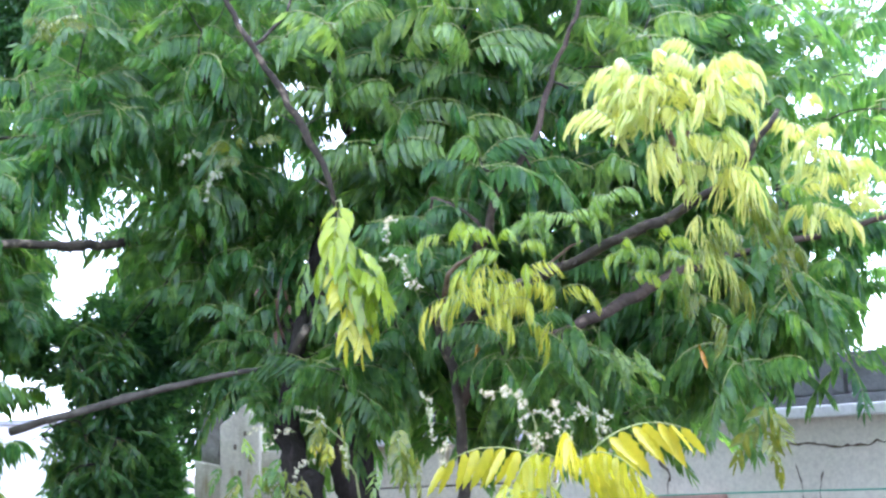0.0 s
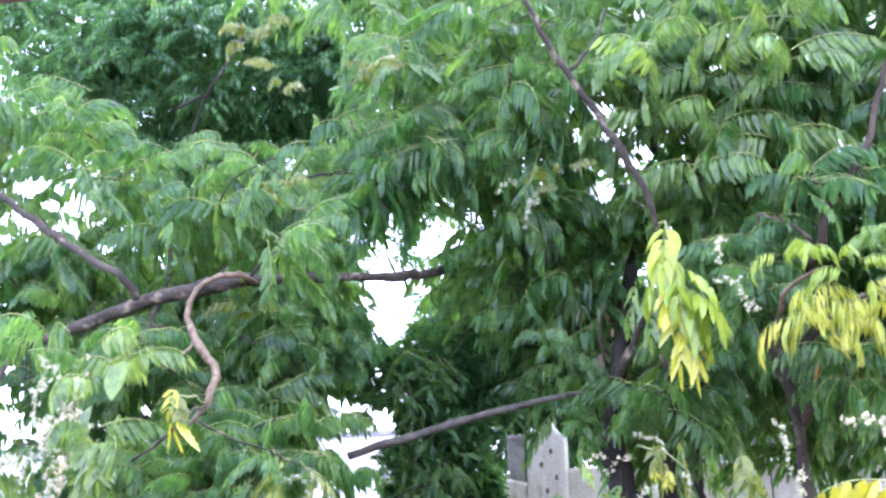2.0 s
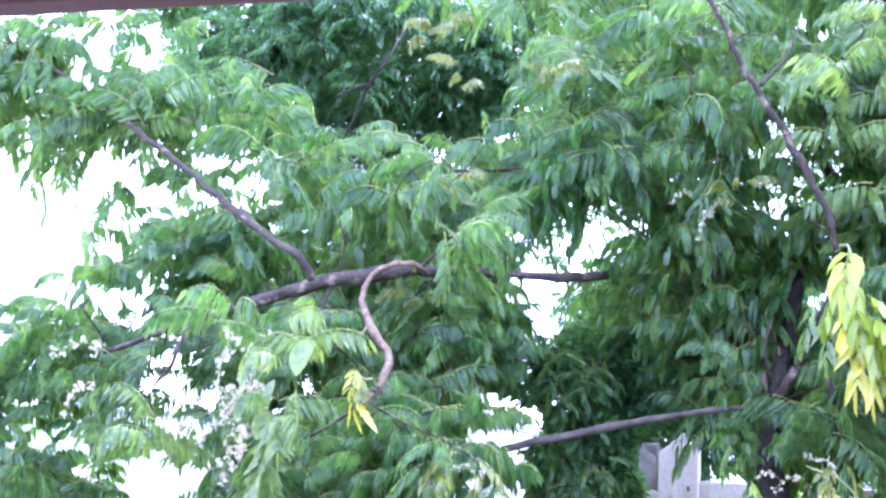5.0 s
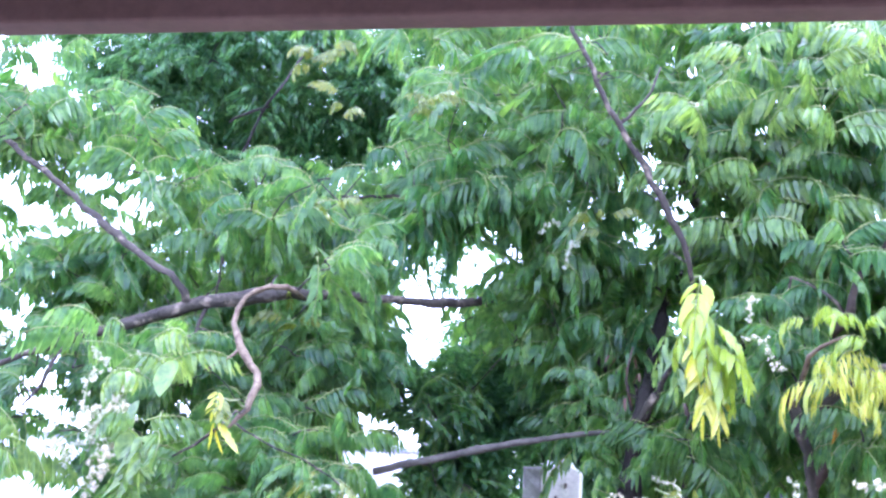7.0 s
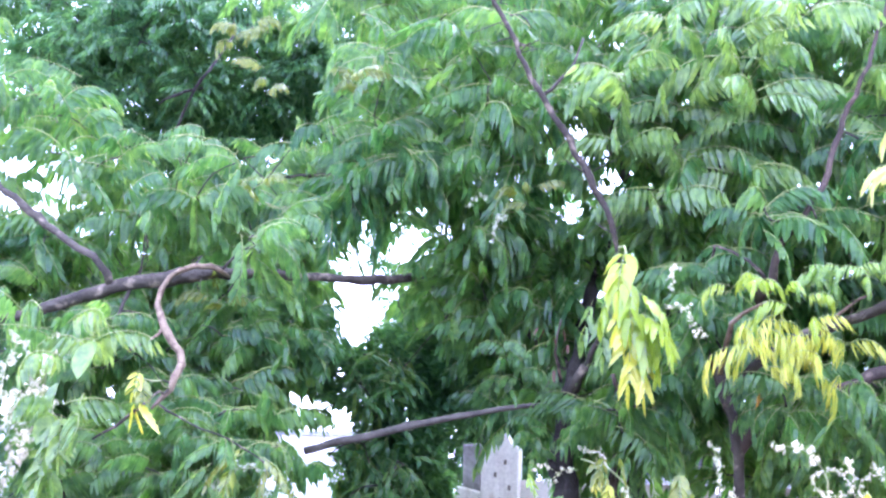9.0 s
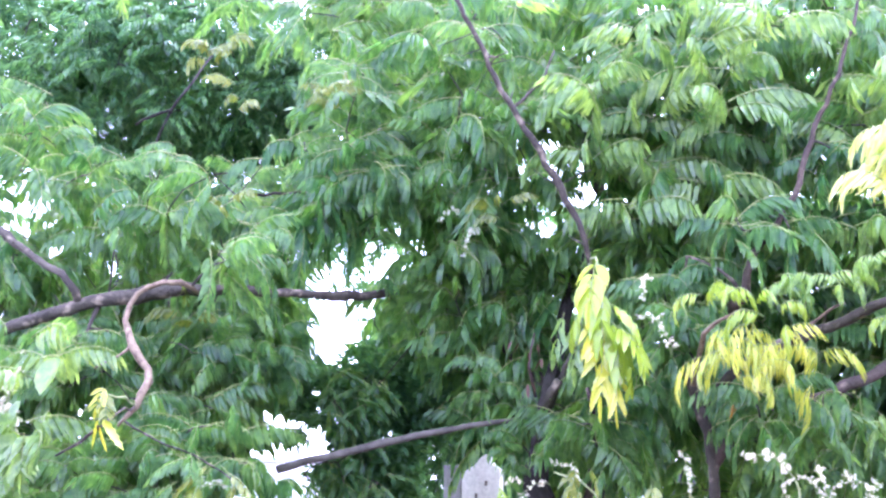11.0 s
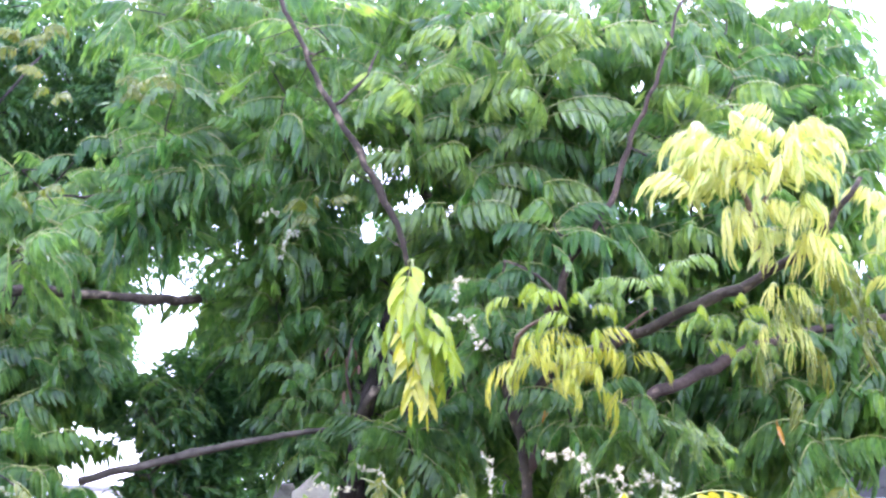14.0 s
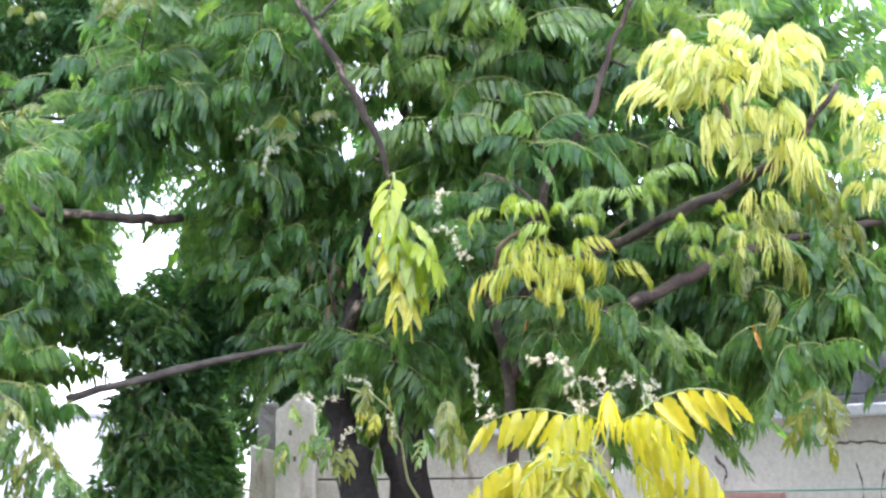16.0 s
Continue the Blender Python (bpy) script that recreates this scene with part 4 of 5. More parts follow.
for mat, at in ((M_LEAF_SPRAY, (0.60, 4.0, 2.13)), (M_LEAF_FRESH, (0.66, 3.98, 2.12)), (M_LEAF_SPRAY, (0.73, 3.98, 2.15)), (M_LEAF_FRESH, (0.80, 4.0, 2.12)), (M_LEAF_FRESH, (0.76, 4.05, 2.05)), (M_LEAF_OLIVE, (0.86, 3.95, 2.10))):
    spray(mat, at, 3, "weep", (0.42, 0.58), (180, 360), -6, 0.025)
rng = np.random.default_rng(77)
for at, n, turn in (((0.67, 3.77, 2.595), 7, (140, 235)), ((0.63, 3.75, 2.54), 7, (150, 260)), ((0.61, 3.74, 2.46), 4, (170, 270)), ((0.71, 3.71, 2.56), 5, (190, 320)), ((0.85, 3.74, 2.63), 9, (150, 390)),
                    ((0.86, 3.73, 2.575), 4, (300, 370)), ((0.84, 3.69, 2.56), 6, (210, 330)), ((0.80, 3.70, 2.48), 5, (190, 330)), ((0.69, 3.72, 2.45), 4, (180, 300)), ((0.72, 3.74, 2.52), 4, (200, 320)), ((0.66, 3.73, 2.50), 4, (190, 290))):
    spray(M_LEAF_PALE, at, n, "weep", (0.62, 0.86), turn, 4, 0.03, "pale yellow drooping leaf")
for at, n in (((0.79, 3.73, 2.42), 3), ((0.87, 3.72, 2.42), 3), ((0.75, 3.75, 2.38), 2), ((0.89, 3.73, 2.34), 3), ((0.83, 3.73, 2.32), 3)):
    spray(M_LEAF_PALE, at, n, "thin", (0.6, 0.8), (215, 325), -14, 0.03, "pale yellow drooping leaf")
for at, n in (((0.74, 3.73, 2.41), 4), ((0.80, 3.70, 2.38), 4), ((0.84, 3.72, 2.34), 3), ((0.77, 3.74, 2.30), 3)):
    spray(M_LEAF_PALE, at, n, "weep", (0.55, 0.72), (190, 350), -6, 0.03, "pale yellow drooping leaf")
for at, n in (((1.10, 3.82, 2.46), 5), ((1.15, 3.80, 2.43), 6), ((1.18, 3.80, 2.33), 5), ((1.11, 3.82, 2.30), 4), ((1.22, 3.80, 2.24), 5), ((1.16, 3.81, 2.20), 4), ((1.26, 3.82, 2.32), 4)):
    spray(M_LEAF_PALE, at, n, "weep", (0.5, 0.66), (150, 390), 0, 0.025, "pale yellow drooping leaf")
spray(M_LEAF_FRESH, (1.00, 3.84, 2.28), 4, "weep", (0.6, 0.75), (170, 370), -10, 0.03)
for at, mat in (((0.80, 3.76, 2.20), M_LEAF_PALE), ((0.84, 3.78, 2.14), M_LEAF_OLIVE), ((0.78, 3.78, 2.10), M_LEAF_PALE), ((0.83, 3.80, 2.03), M_LEAF_OLIVE), ((0.81, 3.82, 1.96), M_LEAF_OLIVE)):
    spray(mat, at, 3, "thin", (0.5, 0.65), (215, 325), -16, 0.02, "pale yellow drooping leaf")
for at, n in (((0.97, 3.88, 2.26), 3), ((1.0, 3.86, 2.16), 3), ((1.05, 3.9, 2.08), 3), ((0.93, 3.88, 2.16), 3)):
    spray(M_LEAF_OLIVE, at, n, "weep", (0.55, 0.75), (180, 360), -8, 0.03)
for az, up, size, i, at in ((2, 8, 1.20, 0, (0.34, 3.29, 1.505)), (176, 4, 1.10, 1, (0.30, 3.30, 1.505)), (318, -14, 1.05, 2, (0.34, 3.27, 1.49)), (262, -2, 1.05, 0, (0.32, 3.28, 1.53)), (232, -8, 0.95, 1, (0.31, 3.27, 1.52)), (300, -8, 0.85, 1, (0.33, 3.27, 1.52)), (215, -16, 0.9, 2, (0.27, 3.27, 1.46)),
                            (196, -12, 1.0, 1, (0.22, 3.28, 1.42)), (285, -24, 0.8, 2, (0.36, 3.25, 1.44)), (340, -26, 0.95, 2, (0.38, 3.26, 1.43))):
    leaf("flat", i, M_LEAF_GOLD, at, az, up, 0, size, "golden-yellow spreading leaf")
for at, n in (((0.18, 3.26, 1.47), 3), ((0.27, 3.22, 1.46), 3), ((0.12, 3.26, 1.43), 3), ((0.22, 3.24, 1.41), 3)):
    spray(M_LEAF_LIME, at, n, "pendant", (0.48, 0.62), (180, 360), 26, 0.02, "broad lime-green leaf")
for at in ((0.20, 3.34, 1.46), (0.12, 3.32, 1.44), (0.30, 3.30, 1.44)):
    spray(M_LEAF_FRESH, at, 3, "pendant", (0.5, 0.65), (170, 330), 22, 0.02, "broad lime-green leaf")
for at, n in (((0.99, 4.40, 1.76), 4), ((1.04, 4.42, 1.80), 3)):
    spray(M_LEAF, at, n, "hang", (0.75, 0.95), (220, 350), -20, 0.03)
for at, n in (((1.05, 4.10, 1.66), 3), ((1.00, 4.10, 1.60), 3)):
    spray(M_LEAF_OLIVE, at, n, "pendant", (0.5, 0.65), (220, 380), 8, 0.02)
# fresh fronds; from (0.13, 4.42, 2.72) on, paler leaves added to brighten a dark crown
for at in ((-0.16, 4.22, 3.22), (0.10, 4.28, 3.12), (0.32, 4.28, 3.26), (-0.30, 4.2, 3.02), (0.14, 4.3, 2.95), (0.74, 4.38, 3.02), (0.05, 4.2, 3.36), (0.13, 4.42, 2.72), (0.30, 4.70, 2.62), (-0.09, 4.42, 2.78), (0.56, 4.42, 2.52), (0.36, 4.70, 2.84), (-0.22, 4.42, 2.62), (-0.12, 4.42, 2.95), (0.42, 4.70, 3.0), (0.18, 4.40, 3.08), (0.62, 4.42, 2.9), (-0.3, 4.42, 2.85)):
    spray(M_LEAF_YOUNG, at, 5, "arch", (0.85, 1.1), (0, 360), 0)
for at in ((0.56, 4.12, 1.86), (0.63, 4.12, 1.83)):
    spray(M_LEAF_YOUNG, at, 4, "hang", (0.42, 0.55), (200, 380), 22, 0.02)
# young yellowish shoots among the green
for at in ((-1.74, 4.5, 3.17), (-1.34, 4.45, 3.13), (-1.7, 4.4, 2.67), (-0.67, 4.4, 2.66), (-1.89, 4.6, 3.42), (-1.34, 4.5, 3.15), (-1.86, 4.6, 3.42), (-1.82, 4.35, 2.25)):
    spray(M_LEAF_OLIVE, at, 4, "arch", (0.4, 0.6), (180, 360), 4, 0.03, "young yellow-green leaf")
leaf("single", 0, M_LEAF_FRESH, (-1.90, 3.60, 1.99), 262, 0, 0, 1.0, "broad rounded fresh green leaf")
leaf("single", 0, M_LEAF_YOUNG, (-2.02, 3.62, 1.86), 250, 0, 12, 0.7, "broad rounded fresh green leaf")
leaf("single", 0, M_LEAF_YOUNG, (-2.03, 3.62, 1.76), 275, 0, -10, 0.75, "broad rounded fresh green leaf")
leaf("pendant", 0, M_LEAF_LIME, (-1.735, 3.60, 1.90), 262, 6, 0, 0.42, "small golden dying leaf")
leaf("pendant", 1, M_LEAF_OLIVE, (-1.725, 3.60, 1.88), 310, 16, 0, 0.42, "small golden dying leaf")
for at, az, up, roll, size in (((-1.74, 3.60, 1.80), 215, -24, 20, 0.8), ((-1.725, 3.60, 1.80), 335, 8, 10, 1.0), ((-1.73, 3.59, 1.78), 250, -30, 40, 0.8)):
    leaf("lance", 0, M_LEAF_GOLD, at, az, up, roll, size, "small golden dying leaflet")
for at, size in (((-2.00, 3.60, 1.76), 0.95), ((-2.02, 3.60, 1.66), 0.95), ((-2.04, 3.61, 1.58), 0.9)):
    spray(M_LEAF_YOUNG, at, 2, "pendant", (size * 0.65, size * 0.8), (230, 300), 4, 0.012, "broad rounded fresh green leaf")
limb("twig", [(-1.76, 3.88, 1.87), (-1.74, 3.64, 1.88), (-1.735, 3.60, 1.86), (-1.73, 3.60, 1.78)], [0.003, 0.0025, 0.0022, 0.0018], M_STALK)
spray(M_LEAF_ORANGE, (0.86, 4.2, 1.86), 2, "lance", (0.5, 0.7), (200, 340), -20, 0.01, "orange dying leaf")
for at in ((-0.74, 4.56, 2.08), (-0.70, 4.58, 1.98), (-0.60, 4.62, 1.84), (-0.50, 4.60, 1.78), (-0.64, 4.64, 1.76)):
    spray(M_LEAF, at, 4, "arch", (0.4, 0.6), (180, 360), -4)
for at in ((-0.58, 4.54, 2.16), (-0.53, 4.53, 2.10), (-0.56, 4.55, 2.03)):
    spray(M_LEAF_BROWN, at, 3, "lance", (0.3, 0.5), (180, 360), -10, 0.02, "curled brown dead leaf")
limb("twig", [(-0.55, 4.66, 1.98), (-0.56, 4.58, 2.08), (-0.54, 4.54, 2.20)], [0.007, 0.005, 0.003], M_BARK_RED)
spray(M_LEAF_ORANGE, (0.14, 4.2, 1.90), 3, "lance", (0.5, 0.7), (200, 340), -20, 0.01, "orange dying leaf")
for mat, at, n, size in ((M_LEAF_FRESH, (-0.55, 4.05, 1.62), 2, 0.36), (M_LEAF, (-0.46, 4.05, 1.58), 2, 0.42), (M_LEAF_OLIVE, (-0.58, 4.05, 1.57), 2, 0.4), (M_LEAF, (-0.62, 4.05, 1.55), 2, 0.42), (M_LEAF_GOLD, (-0.40, 4.04, 1.60), 2, 0.3), (M_LEAF_OLIVE, (-0.44, 4.06, 1.52), 3, 0.45),
                         (M_LEAF_OLIVE, (-0.36, 4.06, 1.66), 3, 0.42), (M_LEAF_OLIVE, (-0.08, 4.0, 1.62), 4, 0.55), (M_LEAF_OLIVE, (-0.27, 4.02, 1.64), 3, 0.36), (M_LEAF_YOUNG, (-0.17, 4.0, 1.58), 3, 0.4)):
    spray(mat, at, n, "pendant", (size * 0.9, size * 1.15), (190, 350), 14)
for at in ((-1.98, 3.62, 1.98), (-2.05, 3.7, 1.8), (-2.3, 3.8, 2.1), (-2.5, 3.7, 1.7), (1.02, 4.3, 1.82)):
    spray(M_LEAF_YOUNG if at[1] < 3.75 else M_LEAF, at, 5, "arch", (0.8, 1.05), (0, 360), 0)

# low spray beside the bare limb's end
limb("twig", [(-1.79, 3.86, 1.82), (-1.62, 3.82, 1.74), (-1.46, 3.80, 1.68), (-1.30, 3.80, 1.56), (-1.24, 3.80, 1.46)], [0.004, 0.003, 0.0025, 0.002, 0.002], M_BARK)
for mat, at, n in ((M_LEAF, (-1.52, 3.80, 1.70), 4), (M_LEAF_OLIVE, (-1.42, 3.80, 1.64), 4), (M_LEAF, (-1.36, 3.82, 1.58), 5), (M_LEAF_OLIVE, (-1.30, 3.80, 1.54), 4), (M_LEAF, (-1.24, 3.80, 1.46), 5), (M_LEAF, (-1.42, 3.86, 1.50), 5), (M_LEAF, (-1.58, 3.84, 1.60), 5), (M_LEAF, (-1.34, 3.84, 1.36), 5)):
    spray(mat, at, n, "hang", (0.5, 0.7), (180, 360), 10)

# ---------------------------------------------------------------- blossom
def panicle(seed, length=0.16, flowers=34, droop=0.5):
    """A loose spray of small five-petalled flowers on thin stalks; returns the stalks and the petals."""
    g = np.random.default_rng(seed)
    sv, sf, pv, pf = [], [], [], []

    def add(vs, fs, v, f):
        k = len(vs)
        vs.extend(map(tuple, v))
        fs.extend([tuple(k + i for i in t) for t in f])
    axis = [(0, 0, 0), (length * 0.5, 0, length * 0.1), (length, 0, -length * droop * 0.4)]
    add(sv, sf, *tube(axis, [0.002, 0.0015, 0.001], 3, 0, 0.04))
    line, _ = smooth_line(axis, 0.01)
    nodes = np.linspace(len(line) // 7, len(line) - 1, 10).astype(int)
    shift = g.normal(0, 1, (10, 3)) * length * 0.055
    for j in range(flowers):
        k = int(g.integers(10))
        p = line[nodes[k]]
        q = p + shift[k] + g.normal(0, 1, 3) * length * 0.040
        add(sv, sf, *tube([p, (p + q) / 2 + (0, 0, 0.003), q], [0.0008, 0.0008, 0.0006], 3, 0, 0.05))
        n = g.normal(0, 1, 3)
        n /= np.linalg.norm(n)
        a = np.cross(n, [0.3, 0.5, 0.8])
        a /= np.linalg.norm(a)
        b = np.cross(n, a)
        r = g.uniform(0.0055, 0.0095)
        v, f = [q + n * 0.0015], []
        for k in range(5):
            t = 2 * np.pi * k / 5
            w = 0.42
            v += [q + r * 0.7 * (np.cos(t - w) * a + np.sin(t - w) * b), q + r * (np.cos(t) * a + np.sin(t) * b) + n * 0.002, q + r * 0.7 * (np.cos(t + w) * a + np.sin(t + w) * b)]
            f += [(0, 1 + 3 * k, 2 + 3 * k), (0, 2 + 3 * k, 3 + 3 * k)]
        add(pv, pf, v, f)
    return (sv, sf), (pv, pf)


PANICLES = []
for k in range(4):
    stalk, petals = panicle(90 + k, 0.14 + 0.02 * k, 40 + 6 * k)
    PANICLES.append((mesh_of("flower_spray", *stalk), mesh_of("petals", *petals)))
    PANICLES[-1][0].materials.append(M_STALK)
    PANICLES[-1][1].materials.append(M_PETAL)


def blossom(at, az, up=0.0, size=1.0, k=0):
    ob = part("flower_spray", PANICLES[k][0], None, neem, "loose spray of small white flowers")
    ob.matrix_basis = neem.matrix_basis @ pose(*(Vector(at) - neem.matrix_basis.translation), 0, -up, az) @ Matrix.Diagonal((size, size, size, 1))
    p = part("petals", PANICLES[k][1], None, ob, "white petals", kind="stuff")
    p.matrix_parent_inverse = Matrix()
    return ob


for n, (at, az, up, size) in enumerate([
        ((0.26, 3.55, 1.645), 178, 38, 1.05), ((0.33, 3.52, 1.60), 95, 55, 0.7), ((0.34, 3.51, 1.585), 30, 60, 0.55), ((0.45, 3.50, 1.57), 130, 60, 0.55), ((0.22, 3.5, 1.60), 60, 50, 0.5), ((0.32, 3.52, 1.61), 200, 40, 0.5), ((0.42, 3.50, 1.585), 60, 40, 0.6), ((0.37, 3.50, 1.56), 180, 20, 0.6),
        ((0.27, 3.50, 1.54), 120, 60, 0.6), ((0.28, 3.30, 1.50), 260, -50, 0.6), ((-0.01, 3.60, 1.60), 100, 70, 0.7), ((0.02, 3.62, 1.50), 80, 60, 0.6),
        ((-0.50, 3.98, 1.64), 200, 10, 0.5), ((-0.36, 3.98, 1.56), 210, -30, 0.6), ((-0.34, 3.98, 1.67), 150, 30, 0.55), ((-0.42, 3.98, 1.64), 180, -10, 0.5), ((-0.30, 4.0, 1.60), 320, -50, 0.6),
        ((-0.13, 3.98, 2.20), 80, 60, 0.8), ((-0.13, 3.98, 2.16), 330, -40, 0.8), ((-2.12, 3.72, 1.86), 120, 50, 1.2), ((-2.16, 3.72, 1.80), 200, 10, 1.1),
        ((-2.18, 3.72, 1.72), 300, -30, 1.2), ((-2.26, 3.70, 1.82), 100, 70, 1.3), ((-2.22, 3.70, 1.70), 90, 60, 1.3), ((-2.12, 3.70, 1.66), 240, -40, 1.2), ((-2.3, 3.72, 1.66), 150, 20, 1.2), ((-2.17, 3.70, 1.88), 60, 60, 1.0), ((-2.08, 3.70, 1.76), 130, 40, 1.0), ((-2.22, 3.69, 1.76), 30, 30, 1.1), ((-2.14, 3.69, 1.74), 200, -20, 1.0), ((-2.2, 3.68, 1.64), 40, 50, 1.0), ((-2.75, 3.8, 1.95), 200, 10, 1.0), ((-2.68, 3.8, 2.04), 120, 30, 1.0), ((-2.8, 3.8, 1.85), 260, -30, 1.0),
        ((-1.40, 3.78, 1.62), 200, -20, 0.8), ((-1.34, 3.78, 1.55), 250, -40, 0.7), ((-0.80, 4.52, 2.66), 200, -10, 0.8), ((-0.75, 4.52, 2.60), 250, -40, 0.9)]):
    blossom(at, az, up, size, n % 4)

# ---------------------------------------------------------------- trees behind
back = thing("neem_tree", (-1.2, 8.0, 0), "tall dark green tree behind the yard wall", "tree", "trees behind the wall")
back_limbs = [[(-1.2, 8.0, -0.1), (-1.25, 8.0, 1.6), (-1.3, 8.0, 3.0), (-1.6, 7.8, 4.6)], [(-2.9, 7.3, 4.7), (-2.74, 6.5, 4.25), (-2.76, 6.2, 3.91), (-2.84, 6.2, 3.79), (-2.9, 6.2, 3.66), (-2.96, 6.2, 3.52), (-3.01, 6.2, 3.42)],
              [(-2.84, 6.2, 3.79), (-2.96, 6.2, 3.76), (-3.06, 6.2, 3.71)], [(-1.4, 7.9, 3.9), (-2.4, 7.5, 4.5), (-3.3, 7.3, 4.7)]]
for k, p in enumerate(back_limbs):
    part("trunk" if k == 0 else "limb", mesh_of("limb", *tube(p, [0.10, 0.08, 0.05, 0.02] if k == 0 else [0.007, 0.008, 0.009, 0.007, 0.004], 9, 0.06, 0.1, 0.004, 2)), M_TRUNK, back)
c2, p2 = crown([(-3.4, 7.2, 4.35, 1.35, 0.7, 0.75, 430), (-1.7, 7.3, 4.3, 1.0, 0.6, 0.7, 130), (-1.2, 7.2, 3.5, 1.2, 0.7, 1.1, 110), (0.6, 7.4, 3.2, 1.5, 0.7, 1.3, 100), (-1.25, 7.6, 2.3, 0.8, 0.35, 0.75, 250), (-2.8, 7.3, 3.15, 0.95, 0.5, 0.75, 260), (-4.3, 7.2, 4.9, 0.8, 0.5, 0.6, 110)], FAR, (8, 10), size=(0.8, 1.1))
part("foliage", mesh_of("foliage", *spread(FAR, p2), smooth=False), M_LEAF_DEEP, back, "dense dark green leaves", kind="stuff")
part("fine_twig", mesh_of("fine_twig", *small_twigs(c2, back_limbs, 1.3)), M_TRUNK, back, "thin dark twigs", kind="stuff")

right = thing("neem_tree", (2.6, 8.4, 0), "tree with hazy green leaves beyond the wall", "tree", "trees behind the wall")
right_line = [(2.6, 8.4, -0.1), (2.55, 8.4, 2.0), (2.4, 8.3, 3.6), (2.3, 8.2, 4.8)]
part("trunk", mesh_of("trunk", *tube(right_line, [0.11, 0.09, 0.06, 0.02], 10, 0.06, 0.1, 0.004, 3)), M_TRUNK, right)
c3, p3 = crown([(2.5, 8.2, 3.6, 1.5, 0.8, 1.5, 150), (1.7, 8.0, 3.0, 0.8, 0.6, 0.9, 70)], FAR, (8, 10), size=(0.8, 1.1))
part("foliage", mesh_of("foliage", *spread(FAR, p3), smooth=False), M_LEAF_DEEP, right, "dark green leaves", kind="stuff")
part("fine_twig", mesh_of("fine_twig", *small_twigs(c3, [right_line], 1.3)), M_TRUNK, right, "thin dark twigs", kind="stuff")


def small_leaf_tree(name, at, volumes, label):
    """A dense tree with small simple leaves."""
    t = thing(name, at, label, "tree")
    x, y, _ = at
    part("trunk", mesh_of("trunk", *tube([(x, y, -0.1), (x + 0.03, y, 0.6), (x - 0.04, y, 1.2), (x, y, 1.9)], [0.06, 0.05, 0.035, 0.012], 9, 0.06, 0.1, 0.006, 2)), M_TRUNK, t)
    tv, tf = np.array([(0, 0, 0), (0.5, -0.24, 0.04), (1.0, 0, -0.12), (0.5, 0.24, 0.04)]), np.array([(0, 1, 2), (0, 2, 3)])
    rows = []
    for cx, cy, cz, rx, ry, rz, count in volumes:
        d = rng.normal(0, 1, (count, 3))
        d /= np.linalg.norm(d, axis=1)[:, None]
        r = rng.uniform(0.45, 1.0, count) ** 0.6
        r *= 1 + 0.18 * np.sin(5 * d[:, 0] + 3 * d[:, 2]) + 0.12 * np.sin(11 * d[:, 2] + 7 * d[:, 0])
        for q in np.stack([cx + rx * d[:, 0] * r, cy + ry * d[:, 1] * r, cz + rz * d[:, 2] * r], 1):
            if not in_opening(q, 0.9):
                rows.append((0, tuple(q), rng.uniform(0, 360), rng.uniform(-60, 30), rng.uniform(-40, 40), rng.uniform(0.035, 0.062)))
    part("foliage", mesh_of("foliage", *spread([(tv, tf, np.zeros(2, np.int32))], rows), smooth=False), M_LEAF_FAR, t, "small dark leaves", kind="stuff")
    return t


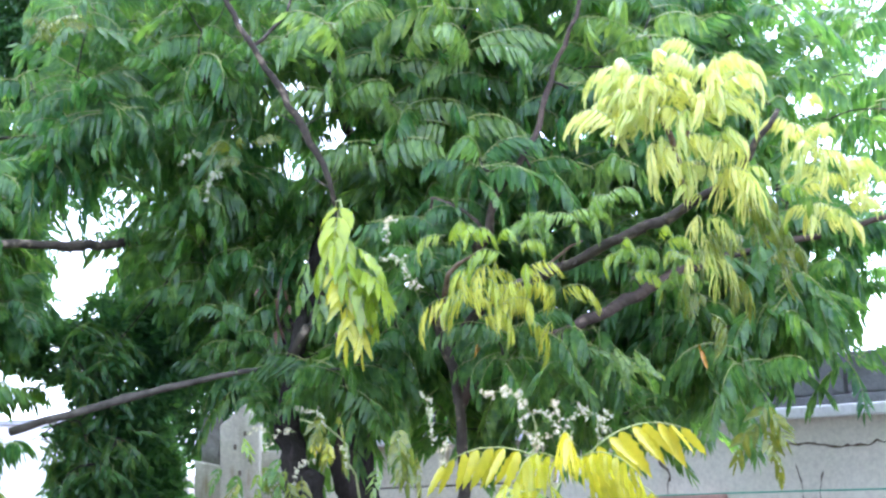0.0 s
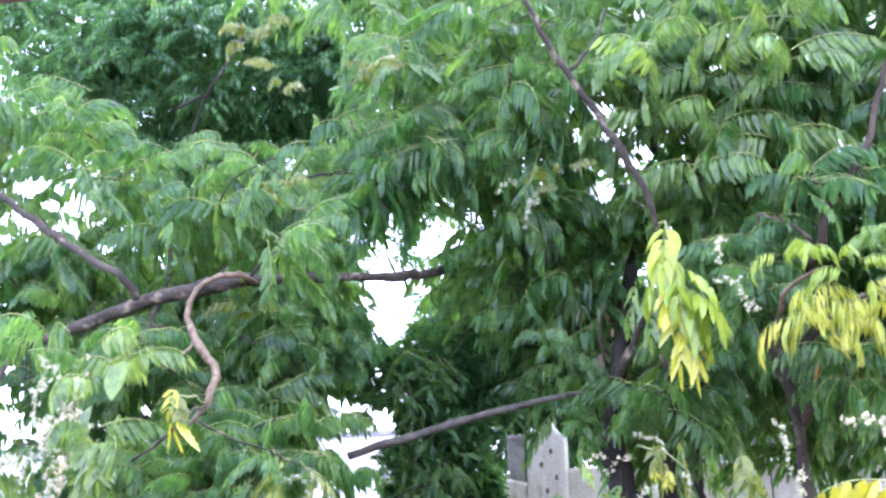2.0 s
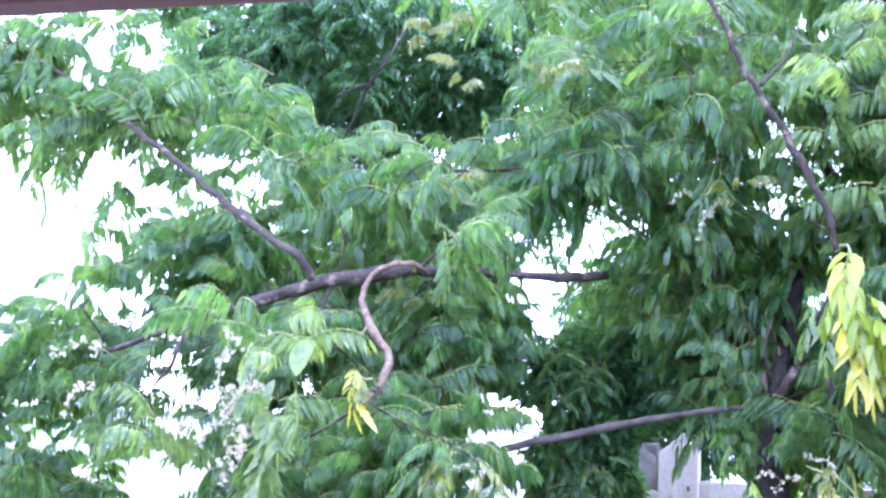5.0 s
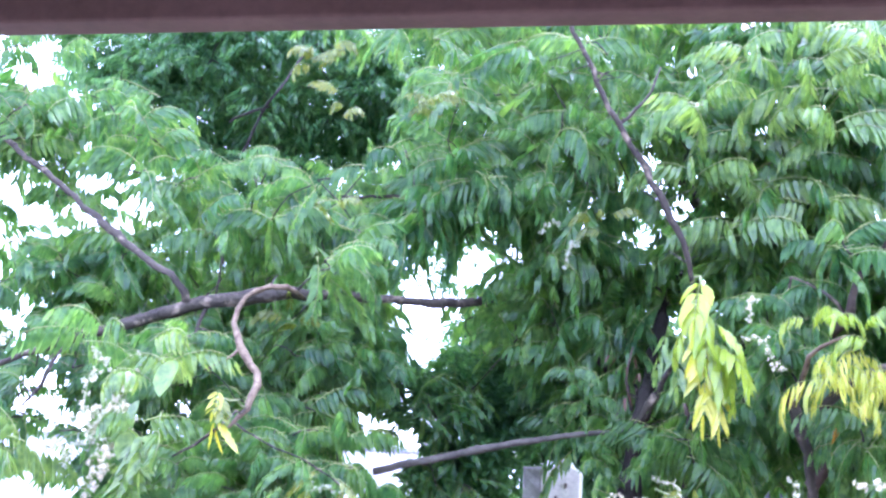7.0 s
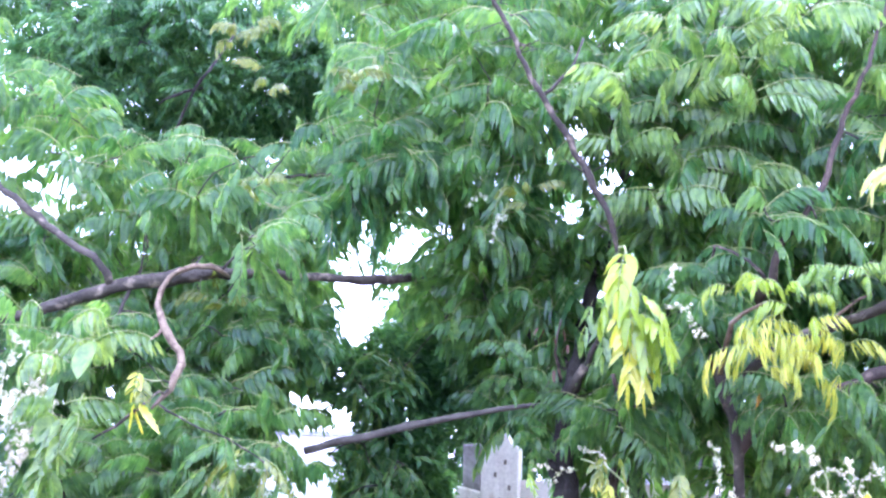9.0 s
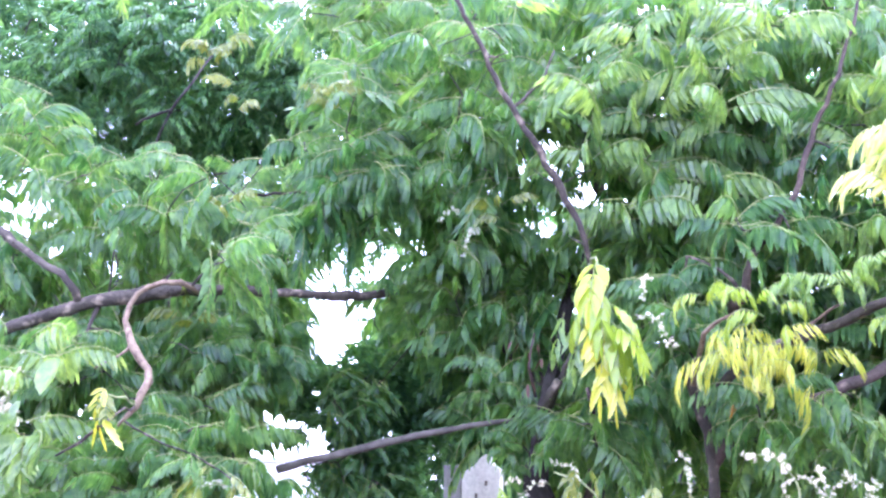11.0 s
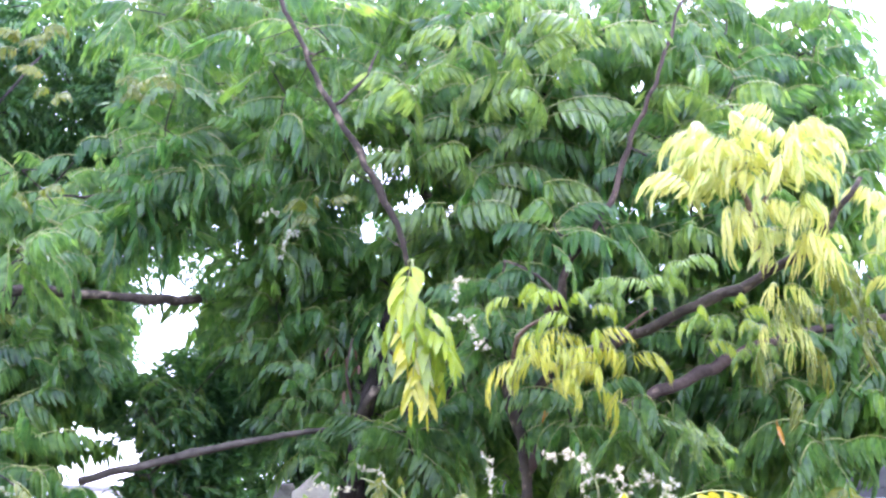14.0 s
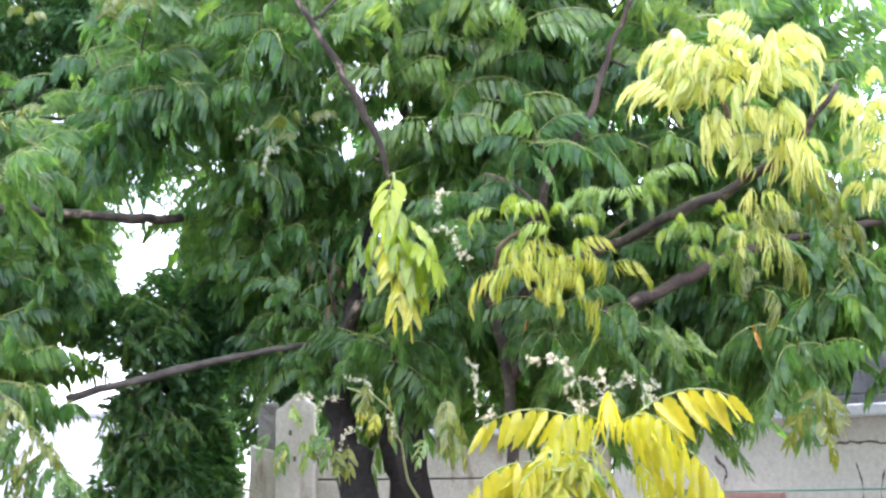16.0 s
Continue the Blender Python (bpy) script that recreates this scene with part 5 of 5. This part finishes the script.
small_leaf_tree("shrub_tree", (-1.36, 5.2, 0), [(-1.34, 5.2, 1.95, 0.27, 0.24, 0.36, 6500), (-1.38, 5.2, 1.35, 0.30, 0.28, 0.42, 6500), (-1.00, 5.25, 2.12, 0.28, 0.22, 0.26, 4500), (-1.36, 5.2, 0.8, 0.34, 0.3, 0.4, 2500), (-1.24, 5.35, 1.50, 0.12, 0.2, 0.42, 2800), (-1.15, 5.38, 1.36, 0.09, 0.12, 0.40, 2400), (-1.62, 5.25, 2.10, 0.18, 0.2, 0.12, 2400), (-1.70, 5.2, 1.22, 0.22, 0.2, 0.22, 2600)],
                "dense dark green small-leaved tree beside the wall post")

small_leaf_tree("shrub", (-1.68, 6.75, 0), [(-1.66, 6.75, 1.45, 0.22, 0.22, 0.45, 4200), (-1.72, 6.8, 0.85, 0.28, 0.25, 0.5, 3000)], "dark green bushy shrub behind the grey post")

# ---------------------------------------------------------------- clutter
wire = thing("clothes_line", tuple(WALL_A), "thin green wire stretched along the yard wall", "wire")
part("strand", mesh_of("strand", *tube([(0.9, 6.30, 1.33), (1.68, 5.70, 1.345), (3.6, 4.1, 1.36)], [0.004, 0.004, 0.004], 6, 0.0, 0.3)), M_WIRE, wire)
part("hook", box_bm((0.03, 0.09, 0.03), (0.9, 6.37, 1.33), 0.004, turn_wall), M_CEMENT, wire)
part("hook", box_bm((0.03, 0.09, 0.03), (3.6, 4.17, 1.36), 0.004, turn_wall), M_CEMENT, wire)

# ---------------------------------------------------------------- wall pieces
block_bm = box_bm((0.385, 0.10, 0.19), (0, 0, 0), 0.012)
block_me = bpy.data.meshes.new("block")
block_bm.to_mesh(block_me)
block_bm.free()
block_me.materials.append(M_CEMENT)
for k in range(int(run / 0.4)):
    ob = part("block", block_me, None, wall_side)
    ob.matrix_basis = M_WALLPOSE @ pose(0.2 + 0.4 * k, 0.10 + rng.uniform(-0.004, 0.004), 1.866, 0, rng.uniform(-0.6, 0.6), 0)

# patch of neem leaves over the level limb, placed to close a gap in the camera's view
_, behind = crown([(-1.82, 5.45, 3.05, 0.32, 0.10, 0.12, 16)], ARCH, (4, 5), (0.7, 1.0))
part("foliage", mesh_of("foliage", *spread(ARCH, behind)), (M_LEAF, M_RACHIS), neem, "glossy green feather-shaped leaves", kind="stuff")
